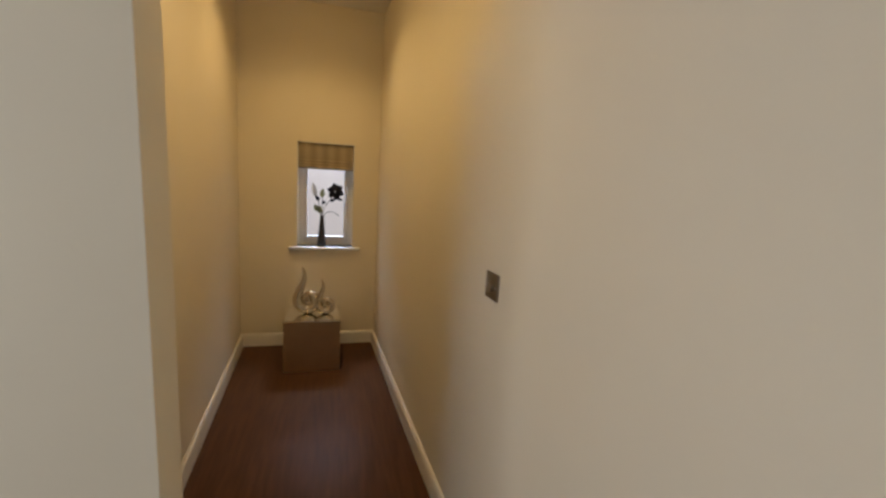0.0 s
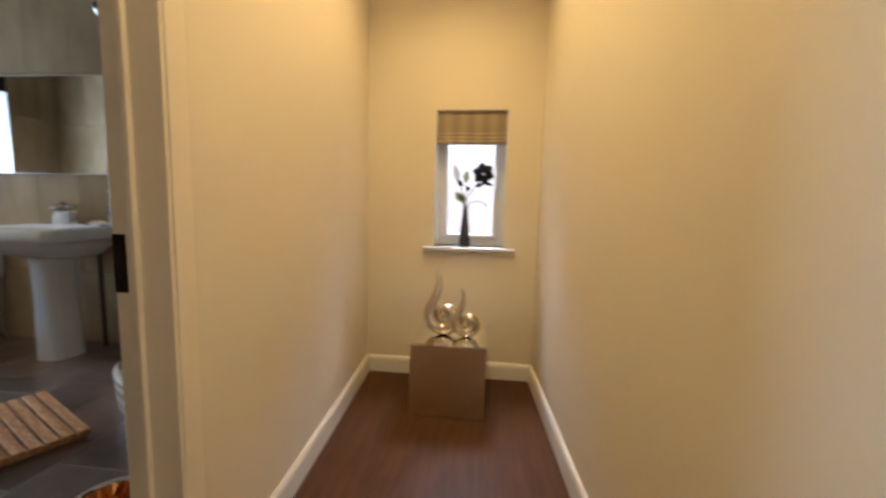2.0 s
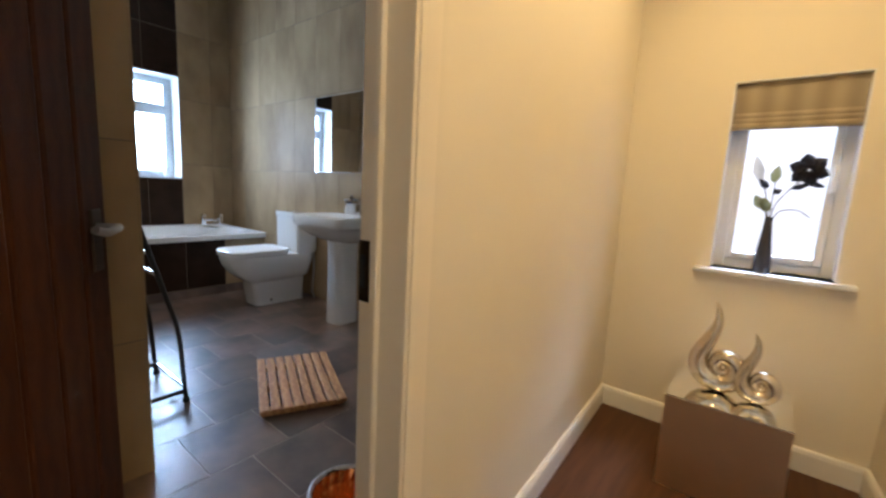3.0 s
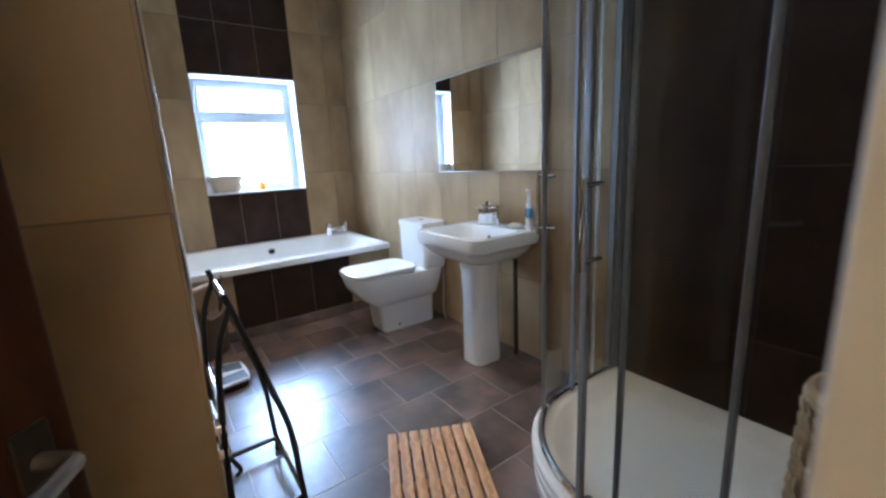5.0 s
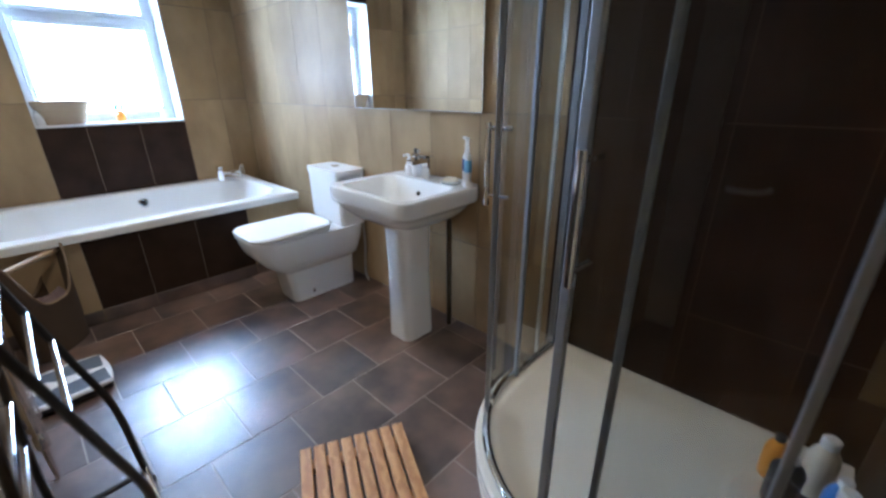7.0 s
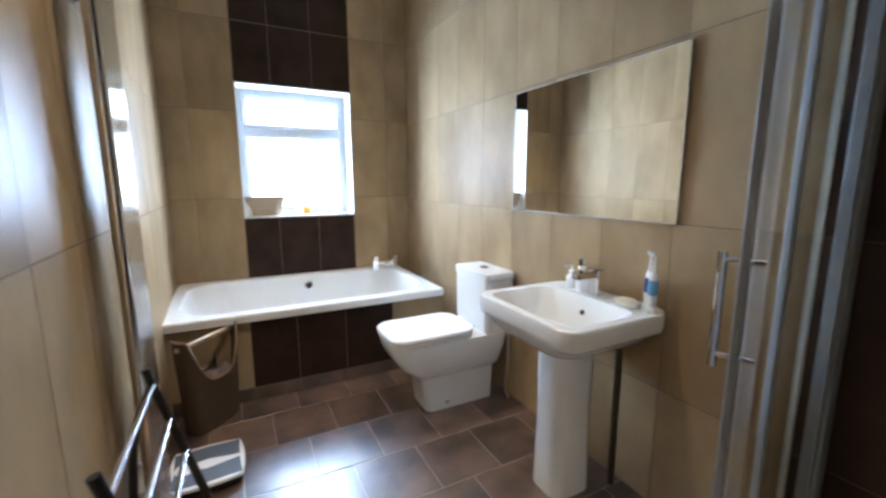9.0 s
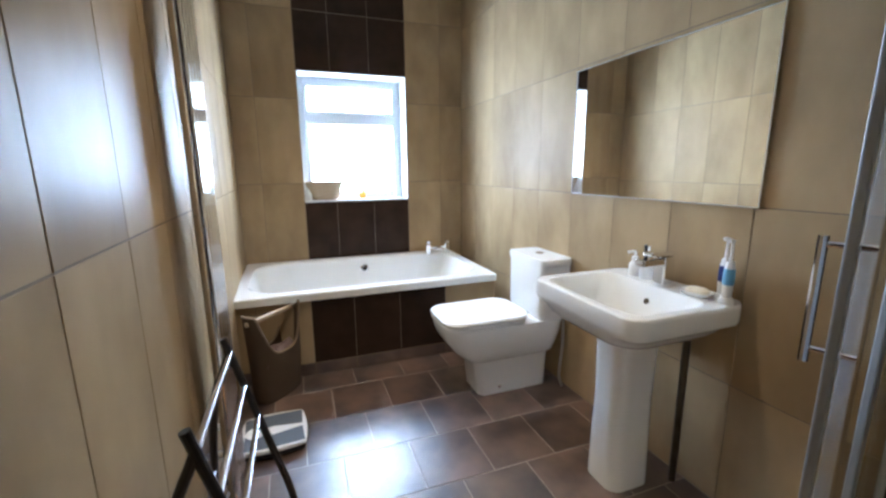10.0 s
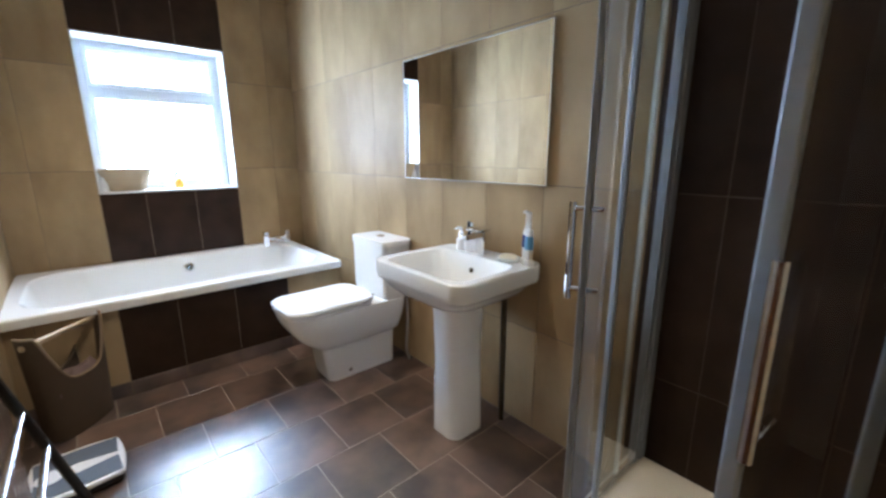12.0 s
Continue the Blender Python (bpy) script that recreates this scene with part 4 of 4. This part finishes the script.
part("hanging_loop", tube(smooth_line([(-0.006, -0.08, 0.815), (-0.012, -0.03, 0.885), (-0.018, 0.0, 0.902), (-0.012, 0.03, 0.885), (-0.006, 0.08, 0.815)], 5), 0.006, 8), ROPE, rope, "", True)

# things on the basin
def bottle(name, at, r, h, neck, mat, cap_mat, label, cap_h=0.025, turn=0.0, square=False, group="", tilt=0.0):
    o = tagged(new(name), label, "bottle", group)
    o.matrix_basis = pose(*at, tilt, 0, turn)
    if square:
        body = loft([rring(0, 0, 2 * r * k, 1.3 * r * k, r * 0.4, z, 4) for k, z in ((0.9, 0), (1, 0.006), (1, h * 0.8), (0.85, h * 0.9), (neck / r, h))])
    else:
        body = lathe([(0, 0), (r * 0.92, 0), (r, 0.006), (r, h * 0.74), (r * 0.86, h * 0.86), (neck, h), (0, h)], 20)
    part("body", body, mat, o, "", True)
    part("cap", lathe([(0, h), (neck * 1.15, h), (neck * 1.15, h + cap_h * 0.85), (neck * 0.9, h + cap_h), (0, h + cap_h)], 16), cap_mat, o, "", True)
    return o

bt = BTOP - 0.001
b1 = bottle("soap_dispenser", (-2.365, YR - 0.075, bt), 0.022, 0.062, 0.010, WHITE_PLASTIC, WHITE_PLASTIC, "white soap dispenser standing on the basin", 0.02)
part("pump", tube(smooth_line([(0, 0, 0.078), (0, 0, 0.098), (-0.003, -0.012, 0.102), (-0.006, -0.03, 0.098)], 4), 0.005), WHITE_PLASTIC, b1, "", True)
cup = tagged(new("tumbler"), "white tumbler with bits standing beside the tap", "tumbler")
cup.matrix_basis = pose(-2.305, YR - 0.07, bt)
part("cup", lathe([(0, 0), (0.026, 0), (0.029, 0.005), (0.031, 0.075), (0.029, 0.076), (0.026, 0.01), (0, 0.01)], 20), WHITE_PLASTIC, cup, "", True)
for k, (dx, dy, mt) in enumerate(((0.012, 0.005, TEAL_PLASTIC), (-0.01, 0.008, WHITE_PLASTIC), (0.002, -0.012, BLACK_PLASTIC))):
    part("toothpaste_tube" if k == 1 else "handle", tube([(dx * 0.5, dy * 0.5, 0.012), (dx * 1.5, dy * 1.6, 0.115 + 0.012 * k)], 0.007), mt, cup, "", True)
dish = tagged(new("soap_dish"), "small cream soap dish with a bar of soap", "soap dish")
dish.matrix_basis = pose(-2.075, YR - 0.085, bt, 0, 0, 12)
part("dish", loft([rring(0, 0, w, d, 0.03, z, 6) for w, d, z in ((0.07, 0.05, 0.0), (0.095, 0.07, 0.008), (0.105, 0.078, 0.018), (0.098, 0.072, 0.018), (0.085, 0.06, 0.010))]), CERAMIC, dish, "", True)
thing("soap", loft([rring(0, 0, w, d, 0.02, z, 6) for w, d, z in ((0.06, 0.04, 0.0), (0.072, 0.05, 0.006), (0.072, 0.05, 0.013), (0.055, 0.036, 0.02))]), SOAP, "oval cream bar of soap in its dish", "soap", pose(-2.075, YR - 0.085, bt + 0.010, 0, 0, 12), True)
for x, dy, mt, lb in ((-2.015, 0.05, NAVY_PLASTIC, "white and navy electric toothbrush"), (-1.982, 0.075, PALE_BLUE, "white and pale blue electric toothbrush")):
    tb = tagged(new("electric_toothbrush"), lb + " standing upright on the basin", "toothbrush", "toothbrushes on the basin")
    tb.matrix_basis = pose(x, YR - dy, bt) @ Matrix.Scale(1.04, 4)
    part("base", lathe([(0, 0), (0.022, 0), (0.022, 0.012), (0.016, 0.022), (0, 0.022)], 18), WHITE_PLASTIC, tb, "", True)
    part("grip", lathe([(0, 0.02), (0.0135, 0.02), (0.0155, 0.06), (0.0145, 0.11), (0.010, 0.135), (0, 0.135)], 16), WHITE_PLASTIC, tb, "", True)
    part("grip_panel", lathe([(0, 0.06), (0.0162, 0.062), (0.0166, 0.085), (0.0152, 0.112), (0, 0.114)], 16), mt, tb, "", True)
    part("brush_neck", tube([(0, 0, 0.13), (0, 0, 0.185), (0, -0.001, 0.20)], [0.006, 0.004, 0.0065]), WHITE_PLASTIC, tb, "", True)
    part("bristles", tube([(0, -0.004, 0.198), (0, -0.016, 0.198)], 0.006), LINER, tb, "", True)

# things on the bathroom sill
sz = BW[2] + 0.0115
wb = tagged(new("wicker_basket"), "pale oval wicker basket standing on the window sill", "basket")
wb.matrix_basis = pose(XE - 0.085, 3.058, sz) @ Matrix.Scale(1.1, 4)
part("weave", loft([rring(0, 0, w * 0.55, w, w * 0.26, z, 7) for w, z in ((0.17, 0.0), (0.19, 0.01), (0.215, 0.05), (0.245, 0.09), (0.27, 0.122), (0.262, 0.122), (0.235, 0.088), (0.20, 0.04), (0.17, 0.012))]), WICKER, wb, "", True)
part("rim", tube([Vector(p) for p in rring(0, 0, 0.148, 0.268, 0.07, 0.124, 7)] + [Vector(rring(0, 0, 0.148, 0.268, 0.07, 0.124, 7)[0])], 0.007, 6), WICKER, wb, "", True)
for s in (-1, 1):
    part("handle", tube(smooth_line([(-0.03, s * 0.132, 0.122), (-0.02, s * 0.145, 0.135), (0.02, s * 0.145, 0.135), (0.03, s * 0.132, 0.122)], 4), 0.006, 6), WICKER, wb, "", True)
thing("hairbrush", tube([(0, -0.06, 0), (0, 0.0, 0.006), (0, 0.06, 0.002)], [0.007, 0.014, 0.012], 10, flat=0.5), BLUE_PLASTIC, "blue plastic brush lying in the wicker basket", "brush", pose(XE - 0.085, 3.058, sz + 0.130, 4, 0, 0), True)
bottle("squat_bottle", (XE - 0.06, 2.935, sz), 0.026, 0.07, 0.014, WHITE_PLASTIC, WHITE_PLASTIC, "squat white bottle beside the wicker basket", 0.02)
ob1 = bottle("bubble_bath", (XE - 0.11, 3.358, sz), 0.036, 0.06, 0.016, ORANGE, ORANGE, "orange bottle with a teal and green top", 0.012, square=True)
part("topper", tube(smooth_line([(0, -0.01, 0.07), (0, -0.018, 0.09), (0, -0.004, 0.12)], 4), [0.012] * 4 + [0.013] * 4 + [0.005]), GREEN_PLASTIC, ob1, "", True)
part("topper", tube(smooth_line([(0, 0.012, 0.07), (0, 0.018, 0.095), (0, 0.014, 0.125)], 4), [0.010] * 4 + [0.012] * 4 + [0.005]), TEAL_PLASTIC, ob1, "", True)
bottle("slim_bottle", (XE - 0.10, 3.25, sz), 0.014, 0.11, 0.007, GLASS, GREEN_PLASTIC, "slim clear bottle on the window sill", 0.016)
bottle("small_bottle", (XE - 0.10, 3.615, sz), 0.022, 0.075, 0.010, WHITE_PLASTIC, BLACK_PLASTIC, "small pale bottle with dark cap on the sill", 0.014)

# things in the shower
tz = 0.107
for args in (((-0.72, 3.955, tz), 0.036, 0.15, 0.014, BLACK_PLASTIC, WHITE_PLASTIC, "black shampoo bottle with white cap in the shower", 0.022, 20, True),
             ((-0.655, 4.06, tz), 0.036, 0.165, 0.018, SOAP, WHITE_PLASTIC, "cream shampoo bottle with white cap in the shower", 0.03, 0, False),
             ((-0.75, 4.05, tz), 0.028, 0.13, 0.012, ORANGE, BLACK_PLASTIC, "amber bottle with black cap in the shower", 0.02, 0, False),
             ((-0.685, 3.855, tz), 0.034, 0.12, 0.014, BLACK_PLASTIC, BLACK_PLASTIC, "low black bottle in the shower", 0.02, 50, True),
             ((-0.62, 3.94, tz), 0.032, 0.16, 0.013, BLUE_PLASTIC, WHITE_PLASTIC, "blue bottle with white cap in the shower", 0.02, 0, False),
             ((-0.622, 3.85, tz), 0.040, 0.19, 0.018, TEAL_PLASTIC, WHITE_PLASTIC, "teal shower gel bottle in the shower", 0.03, 70, True),
             ((-0.645, 3.74, tz), 0.028, 0.17, 0.02, WHITE_PLASTIC, WHITE_PLASTIC, "tall white bottle in the shower", 0.025, 0, False)):
    bottle("shower_bottle", *args[:7], cap_h=args[7], turn=args[8], square=args[9], group="bottles in the shower")
def puff(name, at, r, mat, label, seed):
    bm = bmesh.new()
    bmesh.ops.create_icosphere(bm, subdivisions=4, radius=r)
    for v in bm.verts:
        v.co *= 1 + 0.16 * noise.noise(v.co * 55 + Vector((seed, 0, 0))) + 0.07 * noise.noise(v.co * 140)
    return thing(name, bm, mat, label, "sponge", pose(*at), True)
puff("bath_sponge", (-0.64, 3.62, tz + 0.05), 0.055, SPONGE, "rough tan net sponge lying in the shower", 1)
p1 = puff("bath_puff", (-0.615, 3.94, 0.79), 0.042, LINER, "pale green net puff hanging on the shower wall", 4)
part("cord", tube([(0, 0, 0.03), (0.02, 0, 0.12), (0.044, 0, 0.125)], 0.003, 6), LINER, p1, "", True)

# ---- corridor things ----
plinth = tagged(new("plinth"), "low square plinth clad in bronze mirror panels on the wood floor", "plinth")
PX0, PX1, PY0, PY1, PZ = -0.115, 0.278, 3.905, 4.295, 0.225
part("body", box(PX0 + 0.004, PX1 - 0.004, PY0 + 0.004, PY1 - 0.004, FZ, PZ - 0.005), BLACK_PLASTIC, plinth)
part("mirror_panel", box(PX0 + 0.001, PX1 - 0.001, PY0, PY0 + 0.0035, FZ + 0.002, PZ - 0.006, 0.001), PLINTH_MIRROR, plinth)
part("mirror_panel", box(PX0 + 0.001, PX1 - 0.001, PY1 - 0.0035, PY1, FZ + 0.002, PZ - 0.006, 0.001), PLINTH_MIRROR, plinth)
part("mirror_panel", box(PX0, PX0 + 0.0035, PY0 + 0.004, PY1 - 0.004, FZ + 0.002, PZ - 0.006, 0.001), PLINTH_MIRROR, plinth)
part("mirror_panel", box(PX1 - 0.0035, PX1, PY0 + 0.004, PY1 - 0.004, FZ + 0.002, PZ - 0.006, 0.001), PLINTH_MIRROR, plinth)
part("top_panel", box(PX0, PX1, PY0, PY1, PZ - 0.005, PZ, 0.001), MIRROR, plinth, "mirror glass top")

def swirl(at, k, label, turn):
    """A glazed flame-shaped ornament: a plump curl that rises to a fine tip."""
    line = [(0.030, 0.0, 0.112), (0.043, 0.0, 0.096), (0.034, 0.0, 0.078), (0.012, 0.0, 0.082), (0.004, 0.0, 0.108), (0.022, 0.0, 0.136), (0.058, 0.0, 0.128), (0.074, 0.0, 0.090),
            (0.060, 0.0, 0.050), (0.015, 0.0, 0.036), (-0.034, 0.0, 0.060), (-0.052, 0.0, 0.112), (-0.036, 0.0, 0.168), (-0.014, 0.0, 0.222), (-0.004, 0.0, 0.272), (-0.010, 0.0, 0.314), (-0.022, 0.0, 0.340)]
    pts = smooth_line(line, 5)
    m_ = len(pts) - 1
    rad = []
    for i in range(m_ + 1):
        t = i / m_
        rad.append(k * (0.006 + 0.030 * math.sin(min(1.0, t / 0.55) * math.pi / 2) ** 1.2 if t < 0.6 else 0.0365 * (1 - ((t - 0.6) / 0.4) ** 1.15) + 0.003))
    o = thing("ornament", tube([p * k for p in pts], rad, 16), SILVER, label, "ornament", pose(*at, 0, 0, turn), True, "ornaments on the plinth")
    return o
swirl((0.018, 4.08, PZ - 0.001), 1.07, "tall champagne silver flame-shaped ornament on the plinth", 0)
swirl((0.152, 4.06, PZ - 0.001), 0.80, "shorter champagne silver flame-shaped ornament on the plinth", 0)

# roman blind in the window head
blind = tagged(new("roman_blind"), "raised roman blind in striped beige and brown fabric", "blind")
bx0, bx1, bz1 = CW[0] + 0.008, CW[1] - 0.008, CW[3] - 0.007
def fold(z0, z1, y, bulge):
    rings = []
    for i in range(7):
        t = i / 6
        z = z0 + (z1 - z0) * t
        yy = y - bulge * math.sin(math.pi * t)
        rings.append([(bx0, yy, z), (bx1, yy, z), (bx1, yy + 0.006, z), (bx0, yy + 0.006, z)])
    return loft(rings)
part("panel", fold(bz1 - 0.135, bz1, YN + 0.020, 0.004), BLIND, blind, "", True)
for i in range(3):
    part("pleat", fold(bz1 - 0.158 - 0.022 * i, bz1 - 0.128 - 0.022 * i, YN + 0.017 - 0.004 * i, 0.008), BLIND, blind, "", True)
part("headrail", box(bx0, bx1, YN + 0.03, YN + 0.055, bz1 - 0.03, bz1, 0.003), WHITE_PLASTIC, blind)

# vase with artificial flowers on the small sill
vase = thing("vase", lathe([(0, 0), (0.034, 0), (0.036, 0.008), (0.033, 0.05), (0.024, 0.14), (0.016, 0.215), (0.0145, 0.25), (0.0125, 0.25), (0.013, 0.21), (0.0, 0.20)], 28), VASE_BLACK, "tall tapered dark grey vase on the window sill", "vase", pose(0.118, YN + 0.035, CW[2]), True)
flowers = tagged(new("artificial_flowers"), "spray of silk flowers, one black bloom and pale leaves", "flowers")
flowers.matrix_basis = pose(0.118, YN + 0.035, CW[2])
stems = {"bloom": [(0.002, 0, 0.21), (0.012, -0.004, 0.30), (0.045, -0.01, 0.36), (0.075, -0.012, 0.40), (0.105, -0.014, 0.44)], "pale": [(-0.003, 0, 0.21), (-0.018, 0.004, 0.32), (-0.045, 0.006, 0.42), (-0.058, 0.006, 0.49)],
         "olive": [(0, 0.003, 0.21), (0.0, 0.004, 0.33), (0.004, 0.006, 0.44)], "twig": [(0.004, 0, 0.21), (0.03, 0.002, 0.275), (0.09, 0.004, 0.285), (0.135, 0.004, 0.255)], "low": [(-0.002, -0.002, 0.21), (-0.022, -0.006, 0.29), (-0.045, -0.008, 0.335)]}
for nm, pts in stems.items():
    part("stem", tube(smooth_line(pts, 4), 0.0026, 6), STEM, flowers, "", True)
def leaf(base, tip, width, mat, cup=0.2, name="leaf"):
    base, tip = Vector(base), Vector(tip)
    d = tip - base
    side = d.cross(Vector((0, 1, 0))).normalized()
    bm = bmesh.new()
    rows = []
    for i in range(9):
        t = i / 8
        w = width * math.sin(math.pi * min(1, t ** 0.8 * 0.96 + 0.02)) * (1 + 0.12 * math.sin(t * 19))
        c = base + d * t + Vector((0, -0.012 * math.sin(math.pi * t), 0))
        rows.append([bm.verts.new(c + side * w * s + Vector((0, cup * w * abs(s), 0))) for s in (-1, -0.5, 0, 0.5, 1)])
    for a, b in zip(rows, rows[1:]):
        for i in range(4):
            bm.faces.new((a[i], a[i + 1], b[i + 1], b[i]))
    bmesh.ops.solidify(bm, geom=bm.faces[:], thickness=0.0012)
    part(name, bm, mat, flowers, "", True)
leaf((-0.05, 0.004, 0.40), (-0.078, 0.004, 0.52), 0.021, PALE_LEAF)
leaf((-0.005, 0.004, 0.40), (0.006, 0.002, 0.475), 0.020, LEAF)
leaf((-0.03, -0.004, 0.285), (-0.062, -0.004, 0.345), 0.020, LEAF)
leaf((-0.012, -0.004, 0.27), (-0.03, -0.004, 0.335), 0.022, LEAF)
leaf((-0.02, -0.006, 0.375), (-0.056, -0.008, 0.415), 0.015, VASE_BLACK)
leaf((0.0, -0.006, 0.355), (0.028, -0.01, 0.37), 0.013, VASE_BLACK)
leaf((0.06, -0.01, 0.375), (0.115, -0.012, 0.395), 0.012, VASE_BLACK)
leaf((0.115, -0.006, 0.40), (0.165, -0.006, 0.385), 0.011, VASE_BLACK)
for k in range(3):
    for i in range(6):
        a = 2 * math.pi * (i + 0.35 * k) / 6
        r = 0.026 + 0.022 * k
        c = Vector((0.105, -0.014 - 0.008 * (2 - k), 0.455))
        leaf(c + Vector((math.cos(a) * 0.004, 0, math.sin(a) * 0.004)), c + Vector((math.cos(a) * r, -0.018 + 0.012 * k, math.sin(a) * r)), 0.019 + 0.006 * k, PETAL, 0.5, "petal")

# light switch on the corridor wall
sw = tagged(new("light_switch"), "square brushed steel dimmer switch plate on the corridor wall", "switch")
wa = math.atan2(0.80 - 0.565, YN - 1.05)
sw.matrix_basis = pose(0.565 + (YN - 2.16) * (0.80 - 0.565) / (YN - 1.05), 2.16, 0.95, 0, 0, math.degrees(wa))
part("plate", box(-0.006, 0.001, -0.043, 0.043, -0.043, 0.043, 0.002), BRUSHED, sw)
kb = part("knob", lathe([(0, 0), (0.018, 0), (0.018, 0.006), (0.016, 0.008), (0, 0.008)], 24), BRUSHED, sw, "", True)
kb.matrix_basis = pose(-0.006, 0, 0, 0, -90, 0)
for z in (-0.03, 0.03):
    scr = part("screw", lathe([(0, 0), (0.004, 0), (0.003, 0.0015), (0, 0.0015)], 10), SATIN, sw, "", True)
    scr.matrix_basis = pose(-0.006, z, 0, 0, -90, 0)


# ---- the tiles of walls and floor ----
# basin wall: u runs along +x from the far corner, seen from the room
m = plane((0, YR, 0), (1, 0, 0), (0, 0, 1))
tile_wall(wall_basin, m, steps(XE, -1.58, 0.3045, -1.98), ROWS_Z, lambda u: TILE)
tile_wall(wall_basin, m, steps(-1.58, XD, 0.305, -1.37), ROWS_Z, lambda u: DARK_TILE)
# end wall
m = plane((XE, 0, 0), (0, 1, 0), (0, 0, 1))
tile_wall(wall_end, m, [YL, 2.612, 2.902, 3.14, 3.43, 3.715, 4.00, YR], [0.0, 0.48, 1.10, 1.71, 2.31, BC], lambda u: DARK_TILE if 2.9 < u < 3.715 else TILE, BW)
# opposite wall and the end of the boxing
lean = LEAN / (XS - XE)
m = plane((0, YL - lean * XE, 0), Vector((-1, -lean, 0)).normalized(), (0, 0, 1))
tile_wall(wall_left, m, steps(-XS, -XE, 0.2865, 1.75), ROWS_Z, lambda u: TILE)
m = plane((XS, 0, 0), (0, 1, 0), (0, 0, 1))
tile_wall(wall_left, m, steps(1.72, YL + LEAN, 0.3045, 2.24), ROWS_Z, lambda u: TILE)
m = plane((0, 1.72 + G, 0), (-1, 0, 0), (0, 0, 1))
tile_wall(wall_lobby, m, steps(-XD, -XS, 0.3045, -XS), ROWS_Z, lambda u: TILE)
# shower side of the door wall, and the door side
m = plane((XD - 0.02 - G, 0, 0), (0, -1, 0), (0, 0, 1))
tile_wall(tiles_back, m, steps(-YR, -3.34, 0.305, -YR), ROWS_Z, lambda u: DARK_TILE)
m = plane((XD - G, 0, 0), (0, -1, 0), (0, 0, 1))
tile_wall(wall_door, m, steps(-3.34, -DOOR1 - 0.03, 0.305, -3.34), ROWS_Z, lambda u: TILE)
# floor: square tiles in half bond, in rows along y
m = plane((0, 0, 0), (1, 0, 0), (0, 1, 0))
xs = steps(XE, XD, 0.2945, -2.40)
for i, (x0, x1) in enumerate(zip(xs, xs[1:])):
    row = round((x0 + 2.40) / 0.2945) if i else round((x1 - 0.2945 + 2.40) / 0.2945)
    y_low = 1.74 if x1 > XS else YL
    ys = steps(y_low, YR, 0.286, 3.515 + (0.143 if row % 2 == 0 else 0.0))
    for y0, y1 in zip(ys, ys[1:]):
        lay(floor_bath, FLOOR_TILE, m, x0, x1, y0, y1, tilt=0.0012)
lay(floor_bath, FLOOR_TILE, m, XD, XC - 0.008, DOOR0 + 0.002, DOOR0 + 0.40)
lay(floor_bath, FLOOR_TILE, m, XD, XC - 0.008, DOOR0 + 0.40, DOOR1 - 0.002)
